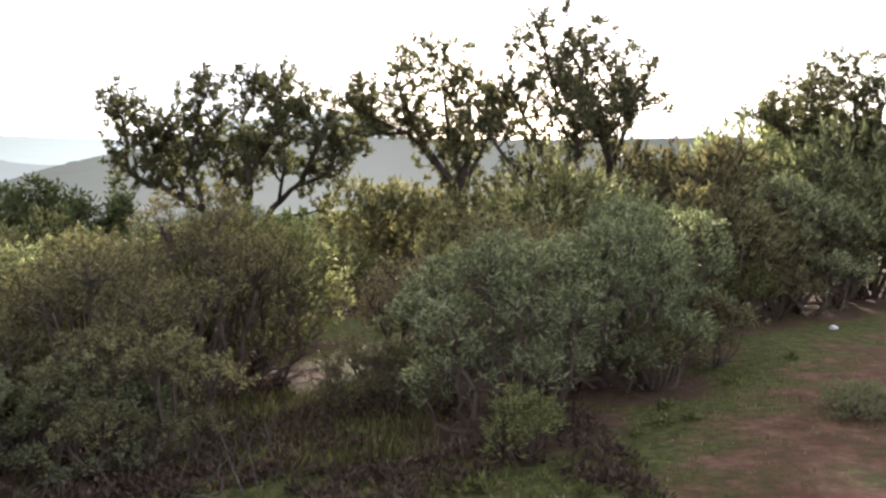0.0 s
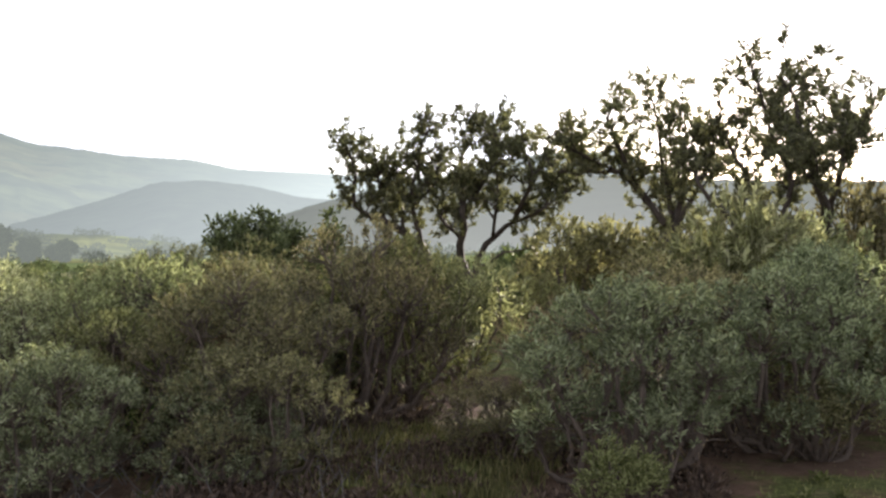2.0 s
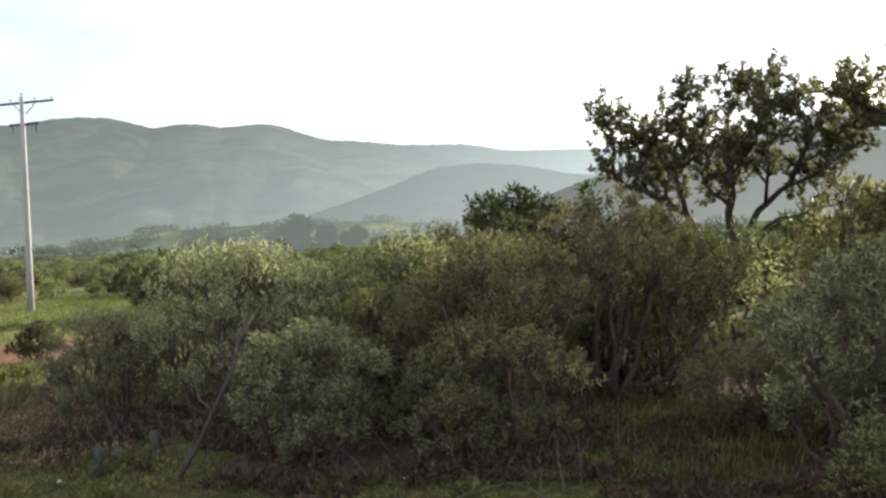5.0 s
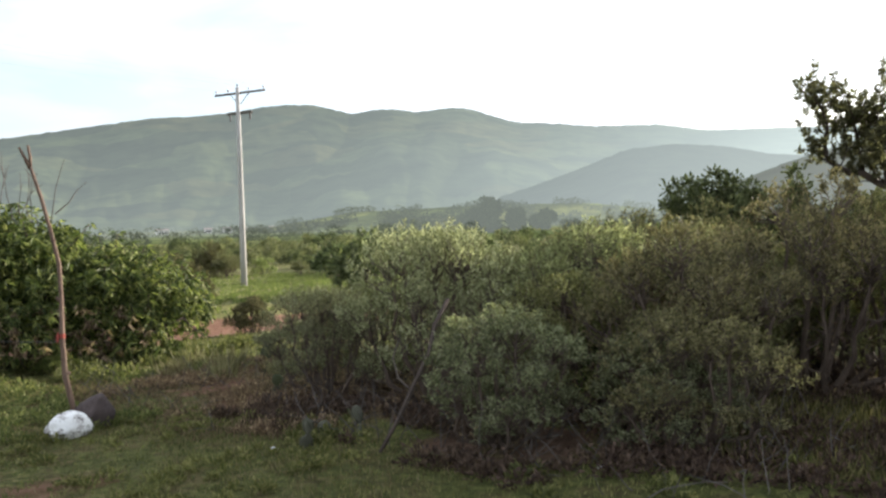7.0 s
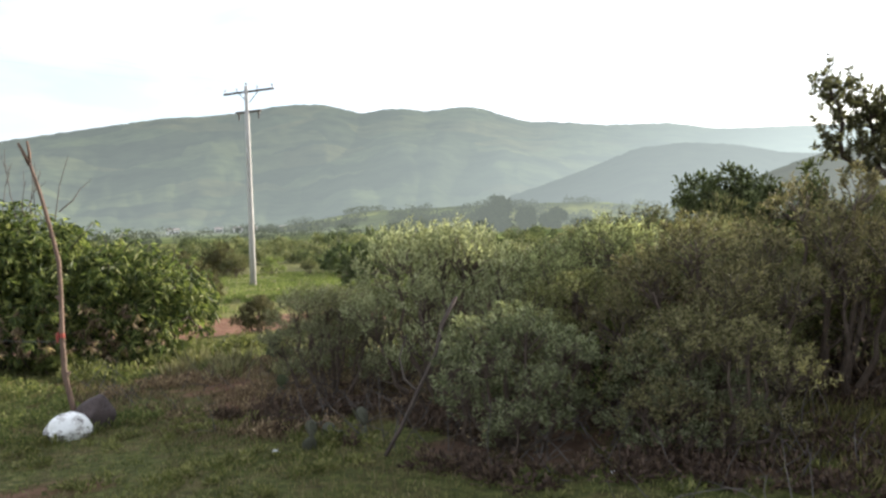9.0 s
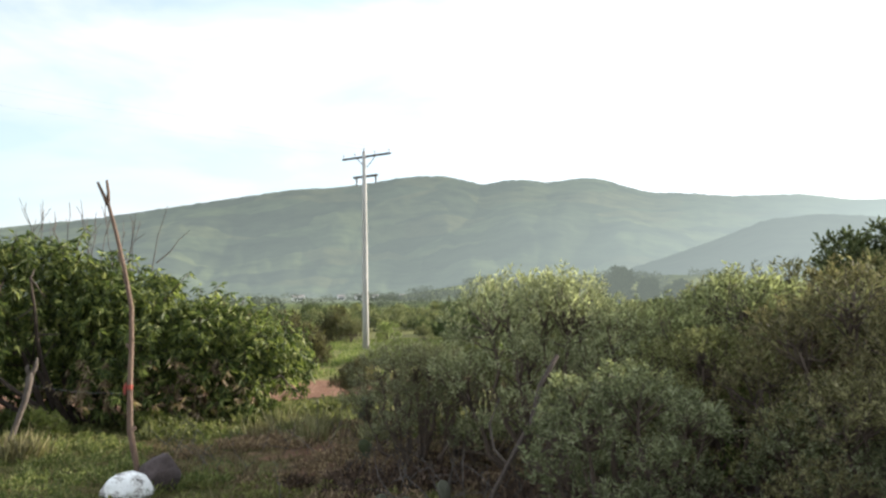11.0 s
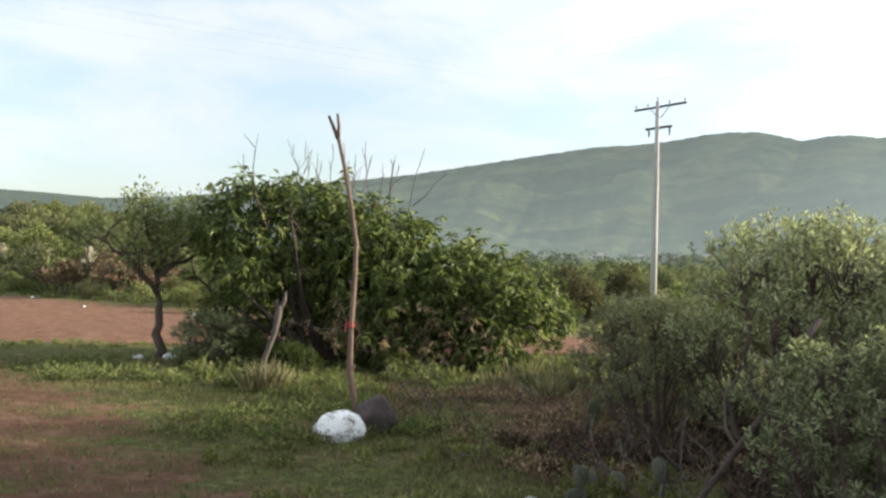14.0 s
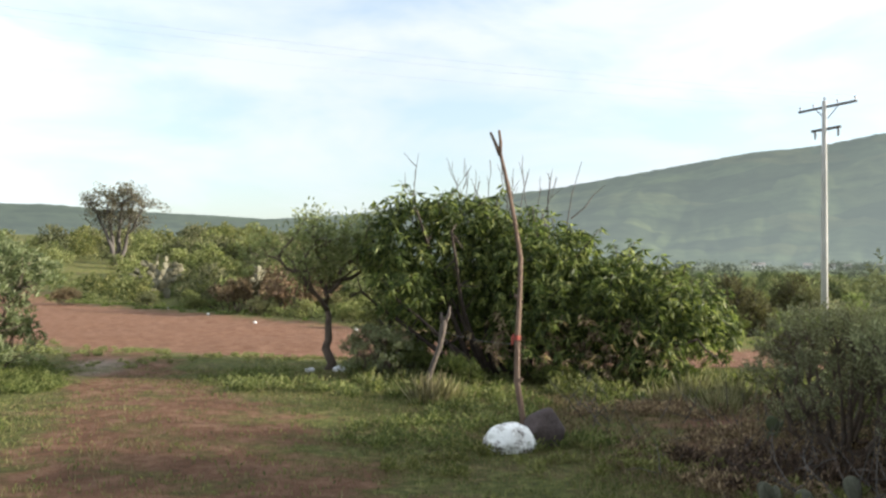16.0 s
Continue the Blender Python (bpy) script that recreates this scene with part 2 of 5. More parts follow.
# ---- tools ----
class Geo:
    """Gathers vertices and faces for one mesh."""

    def __init__(self):
        self.v, self.f = [], []

    def tube(self, pts, radii, sides=6):
        pts = [Vector(p) for p in pts]
        base, up = len(self.v), Vector((0.3, 0.95, 0.1))
        for i, p in enumerate(pts):
            d = (pts[min(i + 1, len(pts) - 1)] - pts[max(i - 1, 0)]).normalized()
            a = d.cross(up)
            a = (a if a.length > 0.05 else d.cross(Vector((1, 0, 0)))).normalized()
            b = d.cross(a)
            for k in range(sides):
                w = 2 * math.pi * k / sides
                q = p + (a * math.cos(w) + b * math.sin(w)) * radii[i]
                self.v.append((q.x, q.y, q.z))
        for i in range(len(pts) - 1):
            for k in range(sides):
                n = (k + 1) % sides
                self.f.append((base + i * sides + k, base + i * sides + n, base + (i + 1) * sides + n, base + (i + 1) * sides + k))
        self.f.append(tuple(base + (len(pts) - 1) * sides + k for k in range(sides)))
        self.f.append(tuple(base + k for k in reversed(range(sides))))

    def leaves(self, c, d, length, width, rng, fold=0.25, roll=None):
        """Kite-shaped, slightly folded leaves at the points c along the directions d."""
        c, d = np.asarray(c, float), np.asarray(d, float)
        n = len(c)
        if n == 0:
            return
        d = d / (np.linalg.norm(d, axis=1, keepdims=True) + 1e-9)
        rand = rng.normal(size=(n, 3))
        side = np.cross(d, rand)
        side /= np.linalg.norm(side, axis=1, keepdims=True) + 1e-9
        nor = np.cross(side, d)
        L = (np.asarray(length) * rng.uniform(0.65, 1.25, n))[:, None]
        W = (width * rng.uniform(0.7, 1.25, n))[:, None]
        mid = c + d * L * 0.45
        v = np.stack([c, mid + side * W * 0.5 + nor * W * fold, c + d * L - nor * L * 0.12, mid - side * W * 0.5 + nor * W * fold], 1).reshape(-1, 3)
        base = len(self.v)
        self.v.extend(map(tuple, v.tolist()))
        ids = base + 4 * np.arange(n)
        self.f.extend(map(tuple, np.stack([ids, ids + 1, ids + 2], 1).tolist()))
        self.f.extend(map(tuple, np.stack([ids, ids + 2, ids + 3], 1).tolist()))

    def mesh(self, name, mat, smooth=False):
        me = bpy.data.meshes.new(name)
        me.from_pydata(self.v, [], self.f)
        me.materials.append(mat)
        if smooth:
            me.polygons.foreach_set("use_smooth", np.ones(len(self.f), bool))
        me.update()
        return me


def part(name, geo, mat, parent, label="", smooth=False):
    """One mesh object under a thing or a part; geo: a Geo or a bmesh."""
    if isinstance(geo, Geo):
        me = geo.mesh(name, mat, smooth)
    else:
        me = bpy.data.meshes.new(name)
        geo.to_mesh(me)
        geo.free()
        me.materials.append(mat)
        if smooth:
            me.polygons.foreach_set("use_smooth", np.ones(len(me.polygons), bool))
    ob = new(name, me)
    ob.parent = parent
    if label:
        ob["label"] = label
    return ob


def thing(name, m, label, category, group=""):
    ob = new(name)
    ob.empty_display_size = 0.2
    ob.matrix_basis = m
    return tagged(ob, label, category, group)


def step(a, b, x):
    t = np.clip((x - a) / (b - a), 0, 1)
    return t * t * (3 - 2 * t)


def path_distance(x, y, line):
    """Distance from a track's middle line divided by its half width, the smallest over the stretches."""
    best = np.full(np.shape(x), 9.0)
    for (x0, y0, w0), (x1, y1, w1) in zip(line, line[1:]):
        dx, dy = x1 - x0, y1 - y0
        k = np.clip(((x - x0) * dx + (y - y0) * dy) / (dx * dx + dy * dy), 0, 1)
        best = np.minimum(best, np.hypot(x - x0 - k * dx, y - y0 - k * dy) / (w0 + k * (w1 - w0)))
    return best


ROAD = [(-75, -50, 12), (-45, -25, 9), (-28, -8, 6.3), (-20, 0.4, 4.4), (-17, 5, 2.8), (-16.4, 9.6, 1.9), (-15, 15, 1.6), (-10, 24, 1.5)]
TRACK = [(-17, -3.0, 1.0), (-12, -1.2, 1.0), (-8, 0.35, 1.6), (-5, 1.1, 1.95), (-1.5, 1.3, 1.9), (1.4, 3.2, 1.3), (3.4, 6.4, 1.8), (6.6, 10.0, 2.2), (14, 17, 2.2)]


def ground_z(x, y):
    """Height of the land: nearly flat here, falling slightly to the pole, rising to the hills."""
    x, y = np.asarray(x, float), np.asarray(y, float)
    s = -0.86 * x + 0.5 * y
    r = np.hypot(x, y)
    yaw = np.degrees(np.arctan2(-x, y))
    z = -0.018 * np.clip(s - 4, 0, 56) + 0.011 * np.clip(s - 90, 0, 2000)
    left = step(84, 98, yaw) * step(200, 150, yaw)
    z = z + left * (0.1 * np.clip(r - 29 - np.clip(yaw - 88, 0, 13) * 1.6, 0, 50) + 0.03 * np.clip(r - 110, 0, 500))
    z = z + 0.02 * np.clip(r - 60, 0, 2000) * step(45, -10, np.abs(yaw - 0))
    z = z + 0.035 * np.sin(0.9 * x + 0.4 * y) * np.cos(0.7 * y - 0.3 * x) * step(2, 8, r)
    z = z - 0.08 * np.exp(-((x + 7.3) ** 2 + (y - 3.4) ** 2) / 4.0)
    road = path_distance(x, y, ROAD)
    return z - 0.07 * step(1.15, 0.8, road)


def gz(x, y):
    return float(ground_z(x, y))


# ---- ground ----
def build_ground():
    radii = [0.0, 0.5]
    while radii[-1] < 3200:
        radii.append(radii[-1] + max(0.12, radii[-1] * (0.018 if radii[-1] < 30 else 0.035 if radii[-1] < 200 else 0.08)))
    rad, n = np.array(radii[1:]), 440
    ang = np.linspace(0, 2 * np.pi, n, endpoint=False)
    x, y = (rad[:, None] * np.sin(ang)).ravel(), (rad[:, None] * np.cos(ang)).ravel()
    v = np.stack([x, y, ground_z(x, y)], 1)
    faces = []
    for i in range(len(rad) - 1):
        a = i * n + np.arange(n)
        b = i * n + (np.arange(n) + 1) % n
        faces.append(np.stack([a, a + n, b + n, b], 1))
    f = np.concatenate(faces).tolist()
    f.append(list(range(n)))
    me = bpy.data.meshes.new("ground")
    me.from_pydata(v.tolist(), [], f)
    me.polygons.foreach_set("use_smooth", np.ones(len(f), bool))
    dirt = me.attributes.new("dirt", "FLOAT", "POINT")
    road = step(1.5, 0.6, path_distance(x, y, ROAD))
    track = 0.62 * step(1.3, 0.35, path_distance(x, y, TRACK))
    brown = 0.55 * step(1.2, 0.3, np.hypot((x + 7.7) / 2.7, (y - 5.7) / 1.6))
    # bare littered earth round each shrub; the mask also paints the thicket's shade
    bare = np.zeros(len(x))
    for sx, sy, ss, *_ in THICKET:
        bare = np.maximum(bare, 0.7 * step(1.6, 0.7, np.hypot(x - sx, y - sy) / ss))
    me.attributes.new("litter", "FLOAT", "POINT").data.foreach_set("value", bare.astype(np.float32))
    dirt.data.foreach_set("value", np.maximum.reduce([road, track, brown, bare]).astype(np.float32))
    me.attributes.new("packed", "FLOAT", "POINT").data.foreach_set("value", (0.75 * step(1.3, 0.3, np.hypot((x + 13.0) / 1.3, (y + 2.0) / 0.55))).astype(np.float32))
    me.attributes.new("road", "FLOAT", "POINT").data.foreach_set("value", step(1.5, 0.9, path_distance(x, y, ROAD)).astype(np.float32))
    m, nodes, links, out = material("ground_soil_and_grass")
    at = nodes.new("ShaderNodeAttribute")
    at.attribute_name = "dirt"
    edge = noise_node(nodes, links, 1.6, 6.0, 0.65)
    fine = noise_node(nodes, links, 9.0, 9.0, 0.8)
    broad = noise_node(nodes, links, 0.035, 5.0, 0.6)
    add = nodes.new("ShaderNodeMath")
    add.operation = "MULTIPLY_ADD"
    add.inputs[1].default_value, add.inputs[2].default_value = 1.6, -0.8
    links.new(edge.outputs["Fac"], add.inputs[0])
    total = nodes.new("ShaderNodeMath")
    total.operation = "ADD"
    links.new(add.outputs["Value"], total.inputs[0])
    links.new(at.outputs["Fac"], total.inputs[1])
    mask = nodes.new("ShaderNodeMapRange")
    mask.inputs["From Min"].default_value, mask.inputs["From Max"].default_value = 0.3, 0.62
    links.new(total.outputs["Value"], mask.inputs["Value"])
    path_soil = ramp_node(nodes, [(0.28, (0.068, 0.034, 0.022)), (0.5, (0.16, 0.086, 0.053)), (0.7, (0.29, 0.175, 0.115))])
    road_soil = ramp_node(nodes, [(0.28, (0.11, 0.052, 0.032)), (0.5, (0.2, 0.106, 0.067)), (0.72, (0.32, 0.19, 0.128))])
    gravel = noise_node(nodes, links, 3.2, 8.0, 0.78)
    links.new(gravel.outputs["Fac"], path_soil.inputs["Fac"])
    links.new(gravel.outputs["Fac"], road_soil.inputs["Fac"])
    on_road = nodes.new("ShaderNodeAttribute")
    on_road.attribute_name = "road"
    soil = nodes.new("ShaderNodeMix")
    soil.data_type = "RGBA"
    links.new(on_road.outputs["Fac"], soil.inputs["Factor"])
    links.new(path_soil.outputs["Color"], soil.inputs["A"])
    links.new(road_soil.outputs["Color"], soil.inputs["B"])
    turf = ramp_node(nodes, [(0.33, (0.04, 0.045, 0.018)), (0.5, (0.115, 0.125, 0.045)), (0.66, (0.245, 0.24, 0.095))])
    links.new(fine.outputs["Fac"], turf.inputs["Fac"])
    fields = ramp_node(nodes, [(0.35, (0.55, 0.6, 0.45)), (0.55, (1.0, 1.0, 0.9)), (0.68, (1.35, 1.3, 1.0))])
    links.new(broad.outputs["Fac"], fields.inputs["Fac"])
    turf2 = nodes.new("ShaderNodeMix")
    turf2.data_type, turf2.blend_type = "RGBA", "MULTIPLY"
    turf2.inputs["Factor"].default_value = 1.0
    worn = noise_node(nodes, links, 2.6, 5.0, 0.65)
    worn_mask = nodes.new("ShaderNodeMapRange")
    worn_mask.inputs["From Min"].default_value, worn_mask.inputs["From Max"].default_value = 0.48, 0.62
    worn_mask.inputs["To Max"].default_value = 0.72
    links.new(worn.outputs["Fac"], worn_mask.inputs["Value"])
    dry = ramp_node(nodes, [(0.34, (0.055, 0.04, 0.024)), (0.5, (0.15, 0.115, 0.062)), (0.66, (0.31, 0.25, 0.135))])
    links.new(fine.outputs["Fac"], dry.inputs["Fac"])
    turf1 = nodes.new("ShaderNodeMix")
    turf1.data_type = "RGBA"
    links.new(worn_mask.outputs["Result"], turf1.inputs["Factor"])
    links.new(turf.outputs["Color"], turf1.inputs["A"])
    links.new(dry.outputs["Color"], turf1.inputs["B"])
    links.new(turf1.outputs["Result"], turf2.inputs["A"])
    links.new(fields.outputs["Color"], turf2.inputs["B"])
    col = nodes.new("ShaderNodeMix")
    col.data_type = "RGBA"
    links.new(mask.outputs["Result"], col.inputs["Factor"])
    links.new(turf2.outputs["Result"], col.inputs["A"])
    packed = nodes.new("ShaderNodeAttribute")
    packed.attribute_name = "packed"
    trodden = nodes.new("ShaderNodeMix")
    trodden.data_type = "RGBA"
    trodden.inputs["B"].default_value = (0.36, 0.29, 0.235, 1)
    links.new(packed.outputs["Fac"], trodden.inputs["Factor"])
    links.new(soil.outputs["Result"], trodden.inputs["A"])
    # dark leaf-litter soil, with the shade under the shrubs painted into its colour
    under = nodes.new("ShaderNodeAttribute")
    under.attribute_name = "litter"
    shaded_humus = ramp_node(nodes, [(0.3, (0.045, 0.03, 0.022)), (0.55, (0.1, 0.07, 0.05)), (0.75, (0.19, 0.14, 0.1))])
    links.new(fine.outputs["Fac"], shaded_humus.inputs["Fac"])
    shaded_litter = nodes.new("ShaderNodeMix")
    shaded_litter.data_type = "RGBA"
    links.new(under.outputs["Fac"], shaded_litter.inputs["Factor"])
    links.new(trodden.outputs["Result"], shaded_litter.inputs["A"])
    links.new(shaded_humus.outputs["Color"], shaded_litter.inputs["B"])
    links.new(shaded_litter.outputs["Result"], col.inputs["B"])
    p = nodes.new("ShaderNodeBsdfPrincipled")
    p.inputs["Roughness"].default_value = 0.95
    p.inputs["Specular IOR Level"].default_value = 0.1
    bump = nodes.new("ShaderNodeBump")
    bump.inputs["Strength"].default_value, bump.inputs["Distance"].default_value = 0.9, 0.08
    links.new(fine.outputs["Fac"], bump.inputs["Height"])
    links.new(bump.outputs["Normal"], p.inputs["Normal"])
    links.new(col.outputs["Result"], p.inputs["Base Color"])
    links.new(p.outputs["BSDF"], out.inputs["Surface"])
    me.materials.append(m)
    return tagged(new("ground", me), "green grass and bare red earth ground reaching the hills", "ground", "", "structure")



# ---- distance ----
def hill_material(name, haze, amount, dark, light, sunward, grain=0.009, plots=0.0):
    """Far hillside: woods and fields lit by the sun, with haze painted over them as emission."""
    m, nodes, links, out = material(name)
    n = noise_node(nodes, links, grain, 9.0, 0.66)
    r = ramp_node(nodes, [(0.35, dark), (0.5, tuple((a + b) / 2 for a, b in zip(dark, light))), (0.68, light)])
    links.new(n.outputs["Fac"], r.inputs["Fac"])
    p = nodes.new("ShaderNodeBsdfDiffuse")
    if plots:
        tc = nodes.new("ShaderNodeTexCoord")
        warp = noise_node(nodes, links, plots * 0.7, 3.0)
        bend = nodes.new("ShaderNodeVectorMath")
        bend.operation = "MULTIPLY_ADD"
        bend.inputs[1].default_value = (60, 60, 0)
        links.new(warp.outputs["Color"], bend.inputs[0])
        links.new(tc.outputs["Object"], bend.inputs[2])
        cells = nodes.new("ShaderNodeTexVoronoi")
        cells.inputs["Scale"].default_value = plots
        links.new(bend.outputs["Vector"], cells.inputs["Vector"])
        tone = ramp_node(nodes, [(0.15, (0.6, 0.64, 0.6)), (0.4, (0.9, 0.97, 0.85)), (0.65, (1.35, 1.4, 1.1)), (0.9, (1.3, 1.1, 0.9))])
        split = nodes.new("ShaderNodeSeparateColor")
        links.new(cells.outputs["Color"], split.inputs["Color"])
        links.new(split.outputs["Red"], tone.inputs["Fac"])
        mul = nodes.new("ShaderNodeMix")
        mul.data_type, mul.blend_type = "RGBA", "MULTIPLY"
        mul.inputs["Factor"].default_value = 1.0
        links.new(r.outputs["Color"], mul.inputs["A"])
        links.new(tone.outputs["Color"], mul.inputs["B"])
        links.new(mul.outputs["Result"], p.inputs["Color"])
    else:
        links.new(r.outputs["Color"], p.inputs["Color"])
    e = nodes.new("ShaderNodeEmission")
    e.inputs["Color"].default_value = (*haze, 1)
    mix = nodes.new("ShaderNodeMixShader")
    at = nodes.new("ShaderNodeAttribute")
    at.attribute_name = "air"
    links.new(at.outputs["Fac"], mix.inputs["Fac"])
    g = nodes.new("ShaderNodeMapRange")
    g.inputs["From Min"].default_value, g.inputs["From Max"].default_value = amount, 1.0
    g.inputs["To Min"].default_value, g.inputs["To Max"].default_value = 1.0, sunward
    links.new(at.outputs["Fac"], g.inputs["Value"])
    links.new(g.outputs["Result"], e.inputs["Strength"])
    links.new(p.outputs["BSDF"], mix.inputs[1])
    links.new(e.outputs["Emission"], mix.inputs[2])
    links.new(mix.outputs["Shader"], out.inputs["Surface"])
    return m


def hills(name, profile, r0, r1, mat, air, label, seed, spurs=1.0):
    """A range of hills: its crest's angle above the eye along the compass (degrees to the left), its foot at r0 and its crest at r1."""
    yaws = np.arange(profile[0][0], profile[-1][0] + 0.01, 0.3)
    crest = np.interp(yaws, [p[0] for p in profile], [p[1] for p in profile])
    k = np.ones(3) / 3
    crest = np.convolve(np.pad(crest, 1, mode="edge"), k, mode="valid")
    cols, ns = 46, Vector((seed * 7.3, seed * 3.1, 0))
    rs = np.linspace(0, 1, cols)
    v, glow = [], []
    for yw, el in zip(yaws, crest):
        a = radians(yw)
        for q in rs:
            r = r0 + (r1 - r0) * q
            top = 1.6 + r1 * math.tan(radians(el))
            foot = gz(-math.sin(a) * r0, math.cos(a) * r0) - 6
            valley = noise.fractal(Vector((yw * 0.15, q * 1.1, 0)) + ns, 1.0, 2.1, 2)
            shape = q ** 1.35
            z = foot + (top - foot) * shape + spurs * valley * (top - foot) * 0.42 * math.sin(math.pi * q) * (1 - q) ** 0.7
            fold = noise.fractal(Vector((yw * 0.16 + q * 0.8, q * 1.6 - yw * 0.05, seed + 3.0)), 0.9, 2.2, 4)
            z += spurs * fold * (top - foot) * 0.09 * math.sin(math.pi * q) * (1 - q) ** 0.3
            gully = abs(noise.noise(Vector((yw * 0.3 + q * 1.6, q * 0.5, seed + 8.0))))
            z -= spurs * max(0.0, 0.26 - gully) * (top - foot) * 0.17 * math.sin(math.pi * min(1.0, q * 1.05)) ** 0.8
            z += noise.noise(Vector((yw * 2.1, q * 9, seed))) * r1 * 0.0012 + noise.noise(Vector((yw * 5.3, q * 17, seed))) * r1 * 0.0005
            v.append((-math.sin(a) * r, math.cos(a) * r, z))
            # painted haze: more emission towards the sun and down at the foot
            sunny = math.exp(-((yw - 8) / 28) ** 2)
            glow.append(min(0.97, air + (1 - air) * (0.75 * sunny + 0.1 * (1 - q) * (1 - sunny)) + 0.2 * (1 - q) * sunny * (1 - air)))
    m = len(yaws)
    f = [(i * cols + j, i * cols + j + 1, (i + 1) * cols + j + 1, (i + 1) * cols + j) for i in range(m - 1) for j in range(cols - 1)]
    me = bpy.data.meshes.new(name)
    me.from_pydata(v, [], f)
    me.polygons.foreach_set("use_smooth", np.ones(len(f), bool))
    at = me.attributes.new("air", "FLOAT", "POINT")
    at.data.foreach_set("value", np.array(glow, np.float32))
    me.materials.append(mat)
    return tagged(new(name, me), label, "hills", "", "structure")


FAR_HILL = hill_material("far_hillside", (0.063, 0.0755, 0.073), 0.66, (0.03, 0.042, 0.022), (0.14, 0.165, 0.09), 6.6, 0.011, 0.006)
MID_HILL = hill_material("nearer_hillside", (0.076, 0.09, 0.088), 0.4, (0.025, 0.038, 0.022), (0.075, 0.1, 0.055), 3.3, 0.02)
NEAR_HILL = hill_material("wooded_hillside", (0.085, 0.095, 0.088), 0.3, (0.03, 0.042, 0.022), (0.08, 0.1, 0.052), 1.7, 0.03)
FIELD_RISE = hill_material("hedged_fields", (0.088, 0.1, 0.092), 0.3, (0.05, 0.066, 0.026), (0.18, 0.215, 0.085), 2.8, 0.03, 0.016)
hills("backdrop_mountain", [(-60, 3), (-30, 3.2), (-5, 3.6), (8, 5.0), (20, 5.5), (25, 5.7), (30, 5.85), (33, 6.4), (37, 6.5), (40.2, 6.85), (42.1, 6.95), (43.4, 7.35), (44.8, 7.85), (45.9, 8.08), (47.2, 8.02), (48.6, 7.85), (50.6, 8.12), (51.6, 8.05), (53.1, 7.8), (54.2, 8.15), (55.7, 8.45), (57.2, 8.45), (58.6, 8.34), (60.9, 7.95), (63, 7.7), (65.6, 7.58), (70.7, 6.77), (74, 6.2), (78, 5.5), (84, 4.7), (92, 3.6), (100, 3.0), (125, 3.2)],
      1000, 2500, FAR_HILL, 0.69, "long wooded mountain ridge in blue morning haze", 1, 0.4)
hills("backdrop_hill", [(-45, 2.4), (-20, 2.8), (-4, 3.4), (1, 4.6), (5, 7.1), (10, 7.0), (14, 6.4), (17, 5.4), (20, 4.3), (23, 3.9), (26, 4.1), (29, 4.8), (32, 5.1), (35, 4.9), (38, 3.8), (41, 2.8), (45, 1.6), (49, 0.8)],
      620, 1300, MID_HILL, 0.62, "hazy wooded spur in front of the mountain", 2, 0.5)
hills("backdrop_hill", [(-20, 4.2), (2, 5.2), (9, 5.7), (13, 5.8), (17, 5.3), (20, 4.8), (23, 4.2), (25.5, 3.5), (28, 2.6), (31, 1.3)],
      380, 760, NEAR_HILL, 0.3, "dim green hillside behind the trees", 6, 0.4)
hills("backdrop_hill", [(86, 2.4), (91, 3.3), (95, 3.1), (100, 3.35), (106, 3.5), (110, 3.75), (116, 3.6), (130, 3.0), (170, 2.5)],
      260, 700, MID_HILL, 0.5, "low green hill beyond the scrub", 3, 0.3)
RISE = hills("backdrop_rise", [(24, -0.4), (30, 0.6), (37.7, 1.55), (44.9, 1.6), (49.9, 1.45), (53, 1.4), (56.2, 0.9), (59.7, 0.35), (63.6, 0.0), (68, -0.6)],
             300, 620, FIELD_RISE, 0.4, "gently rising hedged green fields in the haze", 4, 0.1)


def valley():
    """The hazy valley floor far below the mountain, a sheet just over the ground."""
    yaws, rad = np.arange(-40, 90.1, 1.0), 150 * 1.035 ** np.arange(60)
    yw, r = np.meshgrid(np.radians(yaws), rad, indexing="ij")
    x, y = -np.sin(yw) * r, np.cos(yw) * r
    v = np.stack([x, y, ground_z(x, y) + 0.25 * (r > 155) - 0.3 * (r <= 155)], 2).reshape(-1, 3)
    n = len(rad)
    f = [(i * n + j, i * n + j + 1, (i + 1) * n + j + 1, (i + 1) * n + j) for i in range(len(yaws) - 1) for j in range(n - 1)]
    me = bpy.data.meshes.new("backdrop_valley")
    me.from_pydata(v.tolist(), [], f)
    me.polygons.foreach_set("use_smooth", np.ones(len(f), bool))
    # painted haze: emission share grows with distance and around yaw 14
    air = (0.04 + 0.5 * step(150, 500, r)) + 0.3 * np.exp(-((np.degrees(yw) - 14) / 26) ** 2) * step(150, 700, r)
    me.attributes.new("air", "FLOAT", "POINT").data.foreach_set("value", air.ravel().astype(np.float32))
    me.materials.append(hill_material("hazed_valley_fields", (0.088, 0.1, 0.094), 0.3, (0.05, 0.065, 0.028), (0.13, 0.155, 0.068), 3.5, 0.05, 0.022))
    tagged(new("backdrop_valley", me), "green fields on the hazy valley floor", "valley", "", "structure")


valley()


# ---- plants ----
def wander(p, d, length, rng, n=5, lift=0.1, crook=0.25):
    pts, p, d = [Vector(p)], Vector(p), Vector(d).normalized()
    for _ in range(n):
        d = (d + Vector(rng.normal(0, crook, 3)) + Vector((0, 0, lift))).normalized()
        p = p + d * (length / n)
        pts.append(p.copy())
    return pts


